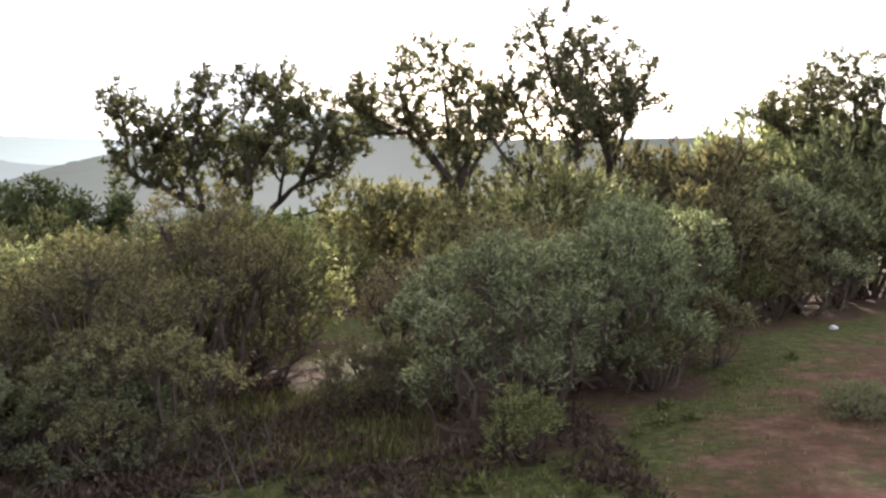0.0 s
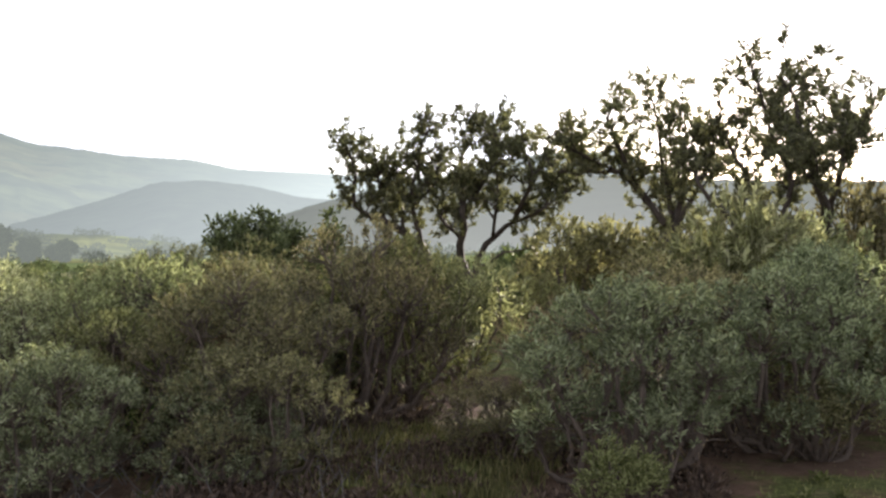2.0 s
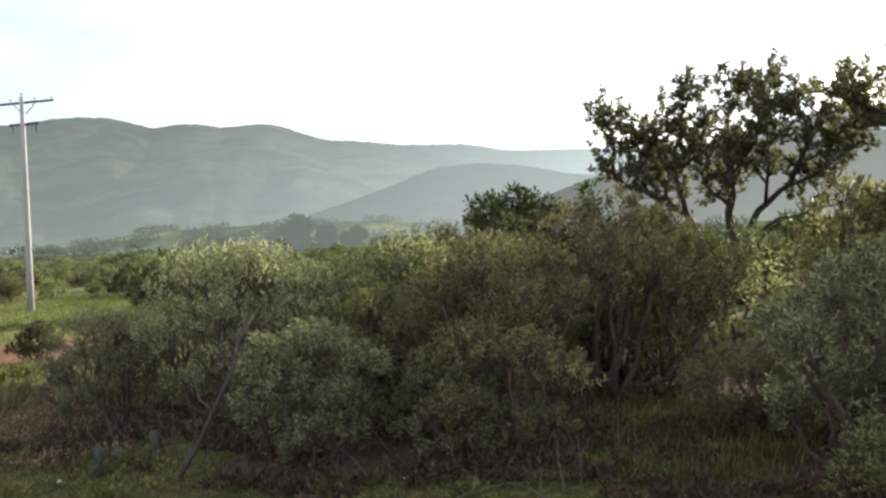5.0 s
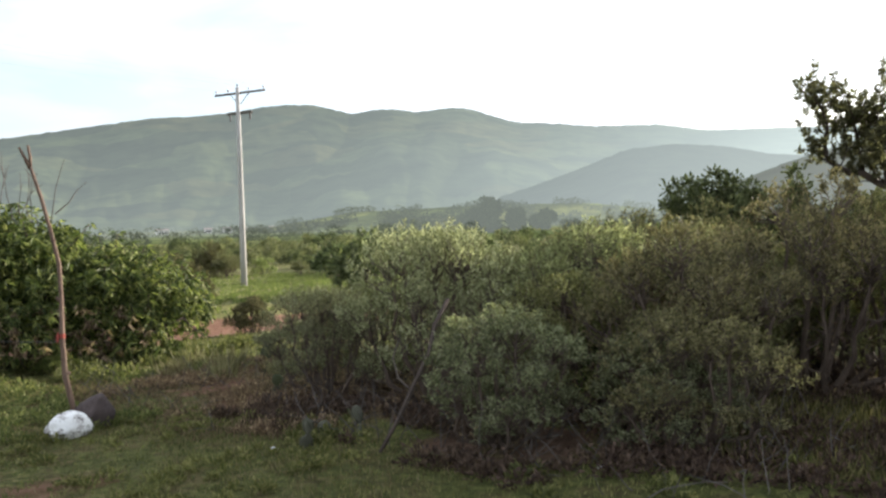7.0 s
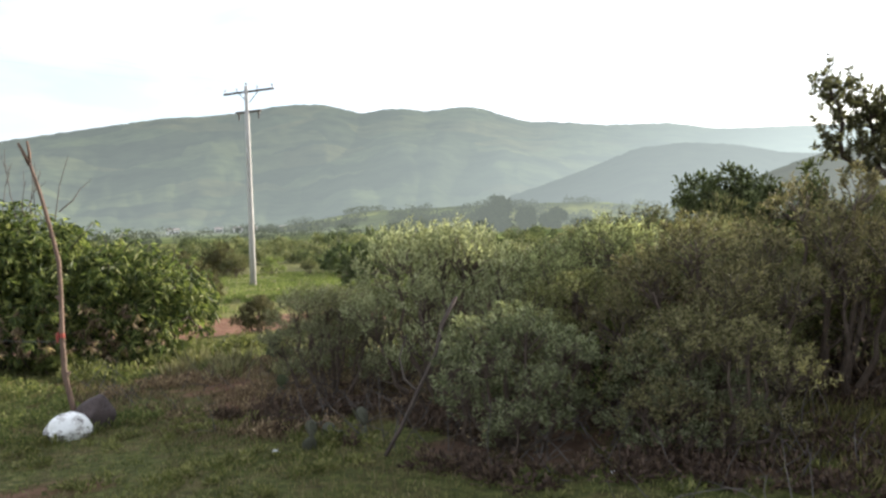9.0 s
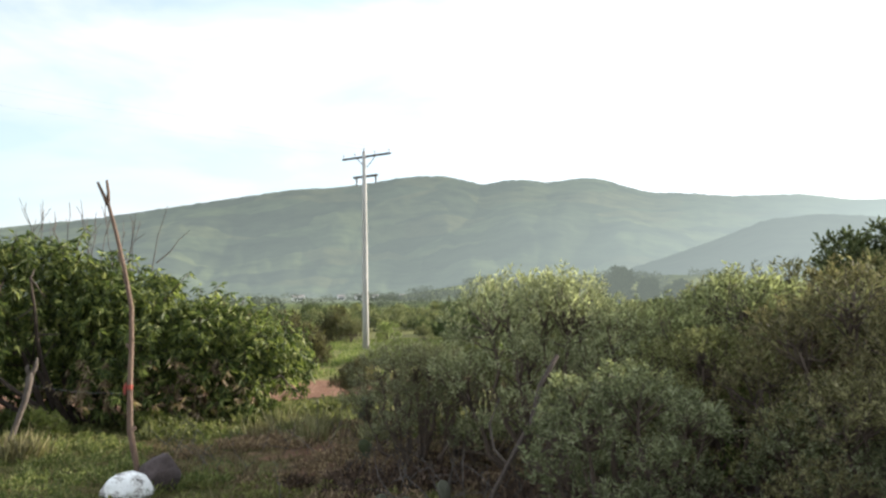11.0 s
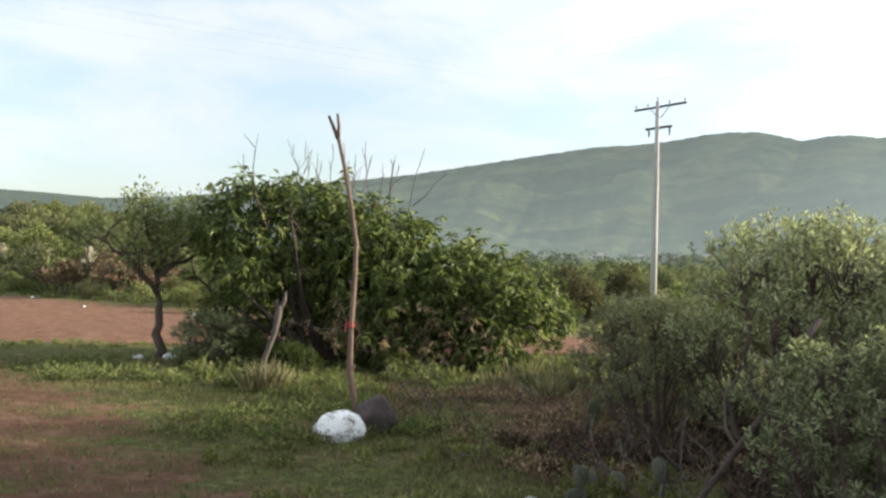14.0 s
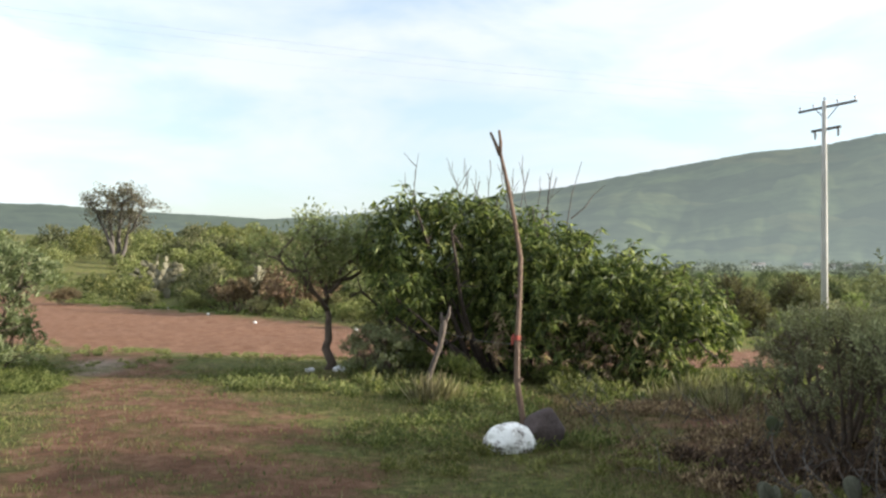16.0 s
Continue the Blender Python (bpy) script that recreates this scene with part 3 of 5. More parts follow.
def taper(a, b, n):
    return [a + (b - a) * i / (n - 1) for i in range(n)]


def shrub_meshes(name, seed, leaf, wood, size=1.0, leaf_len=0.058, leaf_wid=0.017, sprigs=82, per=16, twigs=7, lobes=12, low=0.25, skirt=0, head=(0.2, 0.42)):
    """A shrub about 2.2 m across and 1.8 m high: crooked stems that fan out and carry rounded heads of upright sprigs, with gaps between."""
    rng = np.random.default_rng(seed)
    w, crown, c, d = Geo(), Geo(), [], []
    heads = []
    for i in range(lobes):
        a, q = i * 2.4 + rng.uniform(-0.4, 0.4), math.sqrt((i + 0.4) / lobes)
        r = rng.uniform(head[0], head[1]) * size
        reach = q * rng.uniform(0.62, 1.0)
        heads.append((Vector((math.cos(a) * reach, math.sin(a) * reach, 1.36 - 0.7 * q * q + rng.uniform(-0.3, 0.24))) * size, r))
    for i in range(skirt):
        a = i * 6.283 / skirt + rng.uniform(-0.4, 0.4)
        heads.append((Vector((math.cos(a) * 0.78, math.sin(a) * 0.78, rng.uniform(0.3, 0.6))) * size, rng.uniform(0.22, 0.34) * size))
    for k, (p, r) in enumerate(heads):
        foot = Vector((p.x * 0.1, p.y * 0.1, -0.08)) + Vector(rng.normal(0, 0.03, 3))
        mid = foot.lerp(p, 0.5) + Vector((p.x * 0.12, p.y * 0.12, -0.05)) + Vector(rng.normal(0, 0.06, 3))
        st = [foot, foot.lerp(mid, 0.5) + Vector(rng.normal(0, 0.04, 3)), mid, mid.lerp(p, 0.5) + Vector(rng.normal(0, 0.05, 3)), p]
        w.tube(st, taper(0.036 * size, 0.012 * size, 5), 6)
        for _ in range(twigs):
            o = Vector(rng.normal(size=3)).normalized()
            o.z = abs(o.z) * 0.9
            w.tube(wander(st[rng.integers(3, 5)], o + Vector((0, 0, 0.5)), r * 0.9, rng, 3, 0.1, 0.2), taper(0.009 * size, 0.003 * size, 4), 3)
        made = 0
        while made < sprigs:
            o = Vector(rng.normal(size=3)).normalized()
            if o.z < -0.45 and rng.uniform() < 0.8:
                continue
            made += 1
            q = p + Vector((o.x, o.y, o.z * 0.85)) * r * (rng.uniform(0.78, 1.12) if rng.uniform() < 0.8 else rng.uniform(0.3, 0.8))
            if q.z < low * size * 0.5:
                continue
            axis = (o * 0.8 + Vector((0, 0, 0.7)) + Vector(rng.normal(0, 0.25, 3))).normalized()
            for _ in range(per):
                c.append(q + axis * rng.uniform(-0.04, 0.15) * size)
                d.append(axis * 0.8 + Vector(rng.normal(0, 0.5, 3)))
    crown.leaves(c, d, leaf_len, leaf_wid, rng)
    return w.mesh("stem", wood, True), crown.mesh("crown", leaf)


def place_shrub(meshes, x, y, scale, turn, label, group, high=1.0, name="shrub"):
    root = thing(name, pose(x, y, gz(x, y) - 0.02, 0, 0, turn), label, "shrub", group)
    root.scale = (scale, scale, scale * high)
    for nm, me in zip(("stem", "crown", "dead_leaves"), meshes):
        ob = new(nm, me)
        ob.parent = root
    return root


def dome_bush(seed, leaf, wood=TWIGBARK, heads=9, rad=(0.3, 0.5), low=2, leaf_len=0.058, leaf_wid=0.016, dens=300, per=10, dry=320):
    """A shrub about 2.2 m across and 1.8 m high: crooked stems from a few feet fork into rounded, lumpy heads of upright leafy shoots
    over a hollow of bare stems and withered leaves."""
    rng = np.random.default_rng(seed)
    w, crown, dead, spots = Geo(), Geo(), Geo(), []
    for i in range(heads):
        a, up = i * 2.4 + rng.uniform(-0.35, 0.35), 1 - (i + 0.3) / heads
        r, wide = rng.uniform(*rad), math.sqrt(1 - up * up) * rng.uniform(0.6, 0.9)
        spots.append((Vector((math.cos(a) * wide, math.sin(a) * wide, 0.8 + 0.76 * up + rng.uniform(-0.14, 0.1) - 0.5 * (r - rad[0]))), r))
    for i in range(low):
        a = i * 6.283 / low + rng.uniform(-0.5, 0.5)
        far = rng.uniform(0.55, 0.95)
        spots.append((Vector((math.cos(a) * far, math.sin(a) * far, rng.uniform(0.3, 0.65))), rng.uniform(0.22, 0.34)))
    feet = [Vector((*rng.normal(0, 0.13, 2), -0.08)) for _ in range(4)]
    inner = []
    for p, r in spots:
        foot = min(feet, key=lambda f: (f - p * 0.3).length + rng.uniform(0, 0.15))
        base = p - Vector((p.x * 0.12, p.y * 0.12, r * 0.75))
        mid = foot.lerp(base, 0.5) + Vector((p.x * 0.14, p.y * 0.14, -0.04)) + Vector(rng.normal(0, 0.07, 3))
        st = [foot, foot.lerp(mid, 0.5) + Vector(rng.normal(0, 0.04, 3)), mid, mid.lerp(base, 0.5) + Vector(rng.normal(0, 0.05, 3)), base, p]
        w.tube(st, taper(0.038, 0.011, 6), 6)
        inner += st[1:5]
        for _ in range(2):
            w.tube(wander(st[rng.integers(2, 4)], Vector((*rng.normal(0, 1, 2), 0.5)), rng.uniform(0.25, 0.5), rng, 4, 0.08, 0.3), taper(0.01, 0.003, 5), 4)
        lumps = 8 + int(r * 24)
        for _ in range(lumps):
            o = Vector(rng.normal(size=3)).normalized()
            if o.z < -0.3:
                o.z = -o.z
            tip = p + Vector((o.x, o.y, o.z * 0.85)) * r * 0.92
            start = base.lerp(p, rng.uniform(0.2, 1.0))
            w.tube([start, start.lerp(tip, 0.5) + Vector(rng.normal(0, 0.03, 3)), tip], [0.008, 0.006, 0.003], 3)
            n = max(3, int(dens * r * r * rng.uniform(0.6, 1.4) / lumps * 2))
            do = np.array(o) + rng.normal(0, 0.24, (n, 3))
            do /= np.linalg.norm(do, axis=1, keepdims=True)
            far = rng.uniform(0.8, 1.08, (n, 1))
            far[rng.uniform(size=n) < 0.18] *= 0.7
            q = np.array(p) + do * np.array((1, 1, 0.85)) * r * far
            ax = do * 0.7 + np.array((0, 0, 0.75)) + rng.normal(0, 0.2, (n, 3))
            ax /= np.linalg.norm(ax, axis=1, keepdims=True)
            ax, q = np.repeat(ax, per, 0), np.repeat(q, per, 0)
            side = np.cross(ax, rng.normal(size=(n * per, 3)))
            side /= np.linalg.norm(side, axis=1, keepdims=True) + 1e-9
            crown.leaves(q + ax * rng.uniform(-0.05, 0.08, (n * per, 1)), ax * 0.55 + side * rng.uniform(0.4, 1.0, (n * per, 1)), leaf_len, leaf_wid, rng)
    k = rng.integers(0, len(inner), dry)
    at = np.array([tuple(inner[i]) for i in k]) + rng.normal(0, 0.12, (dry, 3))
    at[:, 2] = np.maximum(at[:, 2], 0.05)
    dead.leaves(at, rng.normal(0, 0.6, (dry, 3)) + np.array((0, 0, -0.4)), 0.06, 0.018, rng)
    return w.mesh("stem", wood, True), crown.mesh("crown", leaf), dead.mesh("dead_leaves", DRYLEAF)


SHRUB = [dome_bush(11 + i, lf, heads=n, rad=rd, low=lo)
         for i, (lf, n, rd, lo) in enumerate([(OLIVE, 14, (0.3, 0.42), 6), (SAGE, 13, (0.32, 0.46), 7), (UMBER, 15, (0.26, 0.4), 5), (UMBER, 12, (0.27, 0.4), 1), (SILVER, 13, (0.32, 0.44), 6)])]
GREYSHRUB = [dome_bush(21 + i, GREY, heads=12, rad=(0.28, 0.4), low=8, leaf_len=0.07, leaf_wid=0.02, dens=270, per=11) for i in range(2)]
GREENSHRUB = [shrub_meshes("shrub", 31 + i, FRESH, BARK, sprigs=70, per=13, leaf_len=0.09, leaf_wid=0.034) for i in range(2)]
MIDSHRUB = [shrub_meshes("shrub", 36 + i, lf, TWIGBARK, sprigs=46, per=10, leaf_len=0.1, leaf_wid=0.033, twigs=3, lobes=10, head=(0.25, 0.46)) for i, lf in enumerate((OLIVE, SAGE, UMBER))]
DRYSHRUB = shrub_meshes("shrub", 46, DRYLEAF, BARK, sprigs=40, per=12, leaf_len=0.08, leaf_wid=0.02)
DARKSHRUB = [shrub_meshes("shrub", 41 + i, DARKLEAF, BARK, sprigs=70, per=13, leaf_len=0.09, leaf_wid=0.035) for i in range(2)]

OLIVE_LABEL = "olive-green small-leaved shrub in a dense thicket"
GREY_LABEL = "grey-green shrub with silvery sprigs in the thicket"
# x, y, scale, kind, variant, height
THICKET = [
    (-5.45, 6.5, 0.92, 0, 4, 1.14), (-6.75, 5.95, 0.68, 0, 4, 1.0), (-3.55, 5.5, 0.68, 1, 0, 0.95), (-6.5, 8.3, 0.9, 0, 1, 1.0), (-4.75, 8.2, 1.0, 0, 1, 1.05),
    (-2.8, 7.05, 0.95, 0, 3, 1.0), (-2.3, 6.3, 0.68, 0, 2, 0.95), (-4.25, 7.1, 0.78, 0, 0, 1.0), (-2.45, 8.7, 1.02, 0, 3, 1.14), (-2.4, 9.8, 1.05, 0, 0, 1.12), (-3.6, 8.9, 1.0, 0, 1, 1.0), (-5.6, 9.6, 1.1, 0, 2, 1.0),
    (-7.2, 10.3, 0.95, 0, 0, 0.9), (-3.8, 10.9, 0.85, 0, 1, 1.0), (0.45, 7.1, 0.92, 1, 0, 1.0), (0.8, 9.2, 1.0, 0, 2, 1.0),
    (1.7, 8.6, 0.92, 1, 1, 1.0), (2.4, 10.6, 1.1, 1, 0, 1.0), (1.3, 12.0, 1.2, 0, 0, 1.1), (-2.2, 12.2, 0.95, 0, 1, 1.08),
    (3.9, 12.6, 1.2, 0, 2, 1.0), (5.6, 13.9, 1.2, 1, 1, 1.0), (7.6, 15.4, 1.3, 0, 0, 1.05), (2.4, 13.6, 1.2, 0, 1, 1.1),
    (-6.2, 12.6, 1.2, 0, 0, 1.0), (-8.9, 12.8, 0.55, 0, 2, 0.9), (-3.7, 14.0, 0.8, 0, 2, 1.0), (1.0, 15.6, 1.35, 0, 2, 1.1),
    (4.8, 16.3, 1.4, 0, 1, 1.15), (7.4, 18.4, 1.5, 0, 2, 1.2), (10.3, 18.0, 1.5, 0, 0, 1.1), (-2.0, 17.5, 0.9, 0, 0, 1.0),
    (-7.4, 16.6, 0.95, 0, 1, 1.0), (-10.6, 16.5, 0.7, 0, 0, 1.0), (-6.4, 18.6, 0.8, 0, 2, 1.0), (2.6, 18.3, 1.4, 0, 2, 1.1), (10.0, 21.5, 1.7, 0, 1, 1.2), (13.0, 20.0, 1.6, 0, 2, 1.2),
    (4.9, 14.7, 1.45, 0, 2, 1.15), (7.0, 15.2, 1.5, 0, 1, 1.15), (3.8, 16.9, 1.6, 0, 2, 1.15), (9.2, 16.2, 1.5, 0, 2, 1.1), (1.5, 12.4, 1.3, 0, 1, 1.15), (6.0, 16.8, 1.6, 0, 1, 1.2), (-7.0, 14.4, 1.1, 0, 1, 1.0), (-1.9, 20.6, 1.55, 0, 2, 1.1), (-0.7, 21.5, 1.5, 0, 2, 1.1),
]
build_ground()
rng = np.random.default_rng(5)
for x, y, s, kind, var, high in THICKET:
    place_shrub((MIDSHRUB if y > 11.5 else SHRUB, GREYSHRUB)[kind][var], x, y, s, rng.uniform(0, 360), (OLIVE_LABEL, GREY_LABEL)[kind], "thicket", high)


for x, y, s in [(-4.4, 8.3, 0.6), (-3.0, 8.2, 0.6), (1.3, 9.9, 0.65), (-2.7, 10.7, 0.7), (3.1, 11.3, 0.6), (4.3, 12.2, 0.6),
                (5.0, 13.0, 0.65), (6.4, 14.2, 0.7), (-3.0, 9.8, 0.65), (-5.2, 10.9, 0.7), (0.0, 10.6, 0.7), (8.0, 14.6, 0.8), (2.0, 8.3, 0.45), (2.9, 9.3, 0.5), (0.55, 5.95, 0.34)]:
    place_shrub(MIDSHRUB[int(x * 7) % 3], x, y, s, x * 90 % 360, "low olive-green shrub filling the thicket's foot", "thicket", 0.95)


def tree_meshes(seed, limbs, leaf, wood, leaf_len=0.12, leaf_wid=0.05, clump=85, clump_r=0.27, twig=1.0, every=0.26, depth=0.6, tuft=False):
    """A tree from its main limbs, given in the plane (across, up); side branches and twigs grow from them and end in leaf clumps."""
    rng = np.random.default_rng(seed)
    w, crown, ends = Geo(), Geo(), []
    for limb in limbs:
        pts = [Vector((u, rng.normal(0, 0.05) if i == 0 else rng.normal(0, depth) * min(1, h / 3.5), h)) for i, (u, h) in enumerate(limb[1])]
        fine = [pts[0]]
        for a, b in zip(pts, pts[1:]):
            for q in (0.34, 0.67, 1.0):
                fine.append(a.lerp(b, q) + Vector(rng.normal(0, 0.035, 3)) * (q < 1))
        w.tube(fine, taper(limb[0], 0.018, len(fine)), 7)
        run = 0.0
        total = sum((b - a).length for a, b in zip(fine, fine[1:]))
        for a, b in zip(fine, fine[1:]):
            run += (b - a).length
            if run / total < limb[2]:
                continue
            for _ in range(max(1, round((b - a).length / every))):
                ang = rng.uniform(0, 2 * math.pi)
                out = Vector((math.cos(ang), math.sin(ang), rng.uniform(-0.1, 0.9))) + (b - a).normalized() * 0.6
                br = wander(a.lerp(b, rng.uniform()), out, twig * rng.uniform(0.6, 1.2), rng, 4, 0.1, 0.3)
                w.tube(br, taper(0.02, 0.007, 5), 4)
                for k in (2, 3, 4):
                    tw = wander(br[k], Vector(rng.normal(size=3)) + Vector((0, 0, 0.5)), 0.34 * twig, rng, 2, 0.1, 0.3)
                    w.tube(tw, taper(0.008, 0.004, 3), 3)
                    ends.append((tw[-1], tw[-1] - tw[0]))
                if tuft:
                    ends += [(br[k], br[k] - br[k - 1]) for k in (2, 4)]
        ends.append((fine[-1], fine[-1] - fine[-2]))
    c, d = [], []
    for e, way in ends:
        axis = (way.normalized() * 0.7 + Vector((0, 0, 0.6))).normalized()
        for _ in range(clump):
            if tuft:
                o = Vector(rng.normal(size=3))
                o = (o - axis * o.dot(axis)).normalized()
                c.append(e + axis * rng.uniform(-0.1, 0.08))
                d.append(axis * rng.uniform(0.2, 1.0) + o * 0.8)
                continue
            o = Vector(rng.normal(size=3)).normalized()
            c.append(e + o * clump_r * rng.uniform(0.1, 1.0))
            d.append(o + Vector((0, 0, 0.3)) + Vector(rng.normal(0, 0.4, 3)))
    crown.leaves(c, d, leaf_len, leaf_wid, rng)
    return w.mesh("trunk", wood, True), crown.mesh("crown", leaf)


def place_tree(meshes, x, y, turn, label, scale=1.0, name="tree", group="", high=1.0):
    root = thing(name, pose(x, y, gz(x, y) - 0.05, 0, 0, turn), label, "tree", group)
    root.scale = (scale, scale, scale * high)
    for nm, me in zip(("trunk", "crown"), meshes):
        ob = new(nm, me)
        ob.parent = root
    return root


# each limb: thickness at its foot, (across, up) points, where along it the branches begin
TREE_A = tree_meshes(3, [
    (0.13, [(-0.75, 0), (-0.87, 1.6), (-1.24, 2.3), (-2.2, 2.95), (-2.9, 3.25), (-3.0, 4.4), (-2.95, 4.75)], 0.42),
    (0.06, [(-2.2, 2.95), (-2.45, 3.6), (-2.3, 4.2)], 0.2),
    (0.06, [(-1.7, 2.65), (-1.9, 3.6), (-1.85, 4.35)], 0.25),
    (0.08, [(-1.24, 2.3), (-1.45, 3.6), (-1.25, 4.6), (-0.95, 5.3)], 0.25),
    (0.05, [(-1.4, 3.3), (-0.9, 3.9), (-0.75, 4.6)], 0.2),
    (0.17, [(0, 0), (0, 1.1), (-0.22, 1.9), (-0.12, 3.1), (-0.24, 4.2), (0.05, 5.25)], 0.42),
    (0.06, [(-0.18, 2.4), (-0.7, 3.0), (-0.75, 3.8)], 0.25),
    (0.08, [(-0.12, 3.0), (0.55, 4.1), (0.85, 5.3)], 0.2),
    (0.1, [(0, 1.1), (0.42, 2.3), (1.15, 2.9), (1.9, 3.2), (2.6, 3.8)], 0.4),
    (0.07, [(1.15, 2.9), (1.6, 4.0), (1.35, 4.9)], 0.2),
    (0.05, [(0.6, 2.5), (0.75, 3.4), (0.9, 4.2)], 0.25),
    (0.05, [(1.9, 3.2), (2.2, 3.9), (2.0, 4.5)], 0.2),
    (0.045, [(0.2, 1.7), (0.9, 2.1), (1.7, 2.2)], 0.85)], DARKLEAF, BARK, clump=20, every=0.125, twig=0.72, depth=0.6, leaf_len=0.145, leaf_wid=0.048, tuft=True)
TREE_B = tree_meshes(4, [
    (0.13, [(0, 0), (0, 1.9), (-0.35, 2.9), (-1.2, 3.8), (-2.6, 4.5)], 0.4),
    (0.08, [(-0.2, 2.6), (-0.9, 3.6), (-1.3, 4.7), (-1.4, 5.2)], 0.25),
    (0.06, [(-1.2, 3.8), (-2.0, 3.9), (-2.6, 3.8)], 0.25),
    (0.09, [(0, 1.9), (-0.15, 3.4), (-0.5, 5.5)], 0.3),
    (0.09, [(0, 1.9), (0.2, 3.4), (0.2, 5.2)], 0.3),
    (0.06, [(0.1, 2.6), (0.5, 3.4), (0.75, 4.3)], 0.35)], DARKLEAF, BARK, clump=21, every=0.13, twig=0.76, leaf_len=0.135, leaf_wid=0.046, tuft=True)
TREE_C = tree_meshes(6, [
    (0.12, [(0, 0), (0.0, 2.0), (-0.1, 3.2), (-0.5, 4.4), (-0.7, 5.3)], 0.5),
    (0.08, [(-0.5, 0), (-0.8, 2.0), (-0.6, 3.3), (-1.1, 4.6), (-1.2, 5.2)], 0.5),
    (0.07, [(-1.5, 0), (-1.7, 2.2), (-1.5, 3.5), (-1.9, 4.5)], 0.5),
    (0.05, [(-1.6, 2.6), (-2.2, 3.4), (-2.4, 3.9)], 0.3),
    (0.06, [(0, 2.6), (0.3, 3.5), (0.15, 4.4)], 0.35),
    (0.05, [(-0.1, 2.3), (-0.6, 2.7), (-1.2, 2.8)], 0.7)], DARKLEAF, BARK, clump=20, every=0.13, twig=0.76, leaf_len=0.135, leaf_wid=0.046, tuft=True)
FRESHDARK = leaf_material("dark_green_leaves", (0.042, 0.05, 0.024), (0.085, 0.1, 0.045), (0.17, 0.185, 0.085), 0.4, 0.5)
TREE_D = tree_meshes(8, [
    (0.1, [(0, 0), (-0.15, 1.2), (-0.7, 2.0), (-1.25, 2.3)], 0.3),
    (0.08, [(-0.3, 1.5), (-0.55, 2.2), (-0.6, 2.7)], 0.3),
    (0.1, [(0, 0), (0.1, 1.4), (0.2, 2.5)], 0.3),
    (0.09, [(0, 0.4), (0.5, 1.5), (1.0, 2.5)], 0.25)], FRESHDARK, BARK, leaf_len=0.12, leaf_wid=0.06, clump=110, clump_r=0.25, every=0.24, twig=0.62)
TREE_LABEL = "gnarled tree with dark leaf clumps, seen against the light"
place_tree(TREE_A, -4.75, 22.0, 12, TREE_LABEL, 1.02)
place_tree(TREE_B, 0.5, 19.6, -1, TREE_LABEL)
place_tree(TREE_C, 3.0, 15.1, -12, TREE_LABEL, 0.92)
place_tree(TREE_B, 8.4, 16.8, -25, TREE_LABEL, 0.8)
place_tree(TREE_C, 7.6, 19.0, 150, TREE_LABEL, 0.78)
place_tree(TREE_D, -6.6, 15.2, 22, "dark round-headed tree above the thicket", 0.9)

# ---- the mango-like bush, the small tree and their neighbours ----
def broad_bush(seed, lobes, shoots, leaf, leaf_len=0.19, leaf_wid=0.05, per=9, sprouts=0):
    """A bush of long drooping leaves in whorls at the ends of its shoots; lobes: x, y, z, radius."""
    rng = np.random.default_rng(seed)
    w, crown, c, d = Geo(), Geo(), [], []
    weight = np.array([l[3] ** 2 for l in lobes])
    for x, y, z, r in lobes:
        st = wander((x * 0.35, y * 0.35, -0.1), (x * 0.65, y * 0.65, z + 0.1), math.dist((x * 0.35, y * 0.35, 0), (x, y, z)), rng, 6, 0.0, 0.12)
        w.tube(st, taper(0.05, 0.015, 7), 6)
        for _ in range(7):
            o = Vector(rng.normal(size=3)).normalized()
            tw = wander(st[rng.integers(3, 7)], o + Vector((0, 0, 0.3)), r * 0.85, rng, 3, 0.05, 0.2)
            w.tube(tw, taper(0.014, 0.005, 4), 4)
    for i in rng.choice(len(lobes), shoots, p=weight / weight.sum()):
        x, y, z, r = lobes[i]
        o = Vector(rng.normal(size=3)).normalized()
        p = Vector((x, y, z)) + o * r * (rng.uniform(0.72, 1.08) if rng.uniform() < 0.75 else rng.uniform(0.2, 0.7))
        if p.z < 0.1:
            p.z = rng.uniform(0.1, 0.6)
        axis = (o + Vector((0, 0, 0.5))).normalized()
        for k in range(per):
            v = Vector(rng.normal(size=3))
            c.append(p + axis * rng.uniform(-0.05, 0.05))
            d.append(v - axis * v.dot(axis) * 0.8 + axis * 0.35 + Vector((0, 0, -1.05)))
    for i in rng.choice(len(lobes), sprouts, p=weight / weight.sum()):
        x, y, z, r = lobes[i]
        o = (Vector(rng.normal(size=3)) + Vector((0, 0, 0.5))).normalized()
        st = wander(Vector((x, y, z)) + o * r * 0.6, o + Vector((0, 0, 0.5)), r * 0.4 + rng.uniform(0.15, 0.38), rng, 4, 0.1, 0.15)
        w.tube(st, taper(0.009, 0.005, 5), 4)
        for p in st[2:]:
            for _ in range(per):
                v = Vector(rng.normal(size=3))
                c.append(p + v * 0.01)
                d.append(Vector((v.x, v.y, v.z * 0.4 - 0.5)))
    crown.leaves(c, d, leaf_len, leaf_wid, rng, 0.2)
    return w, crown


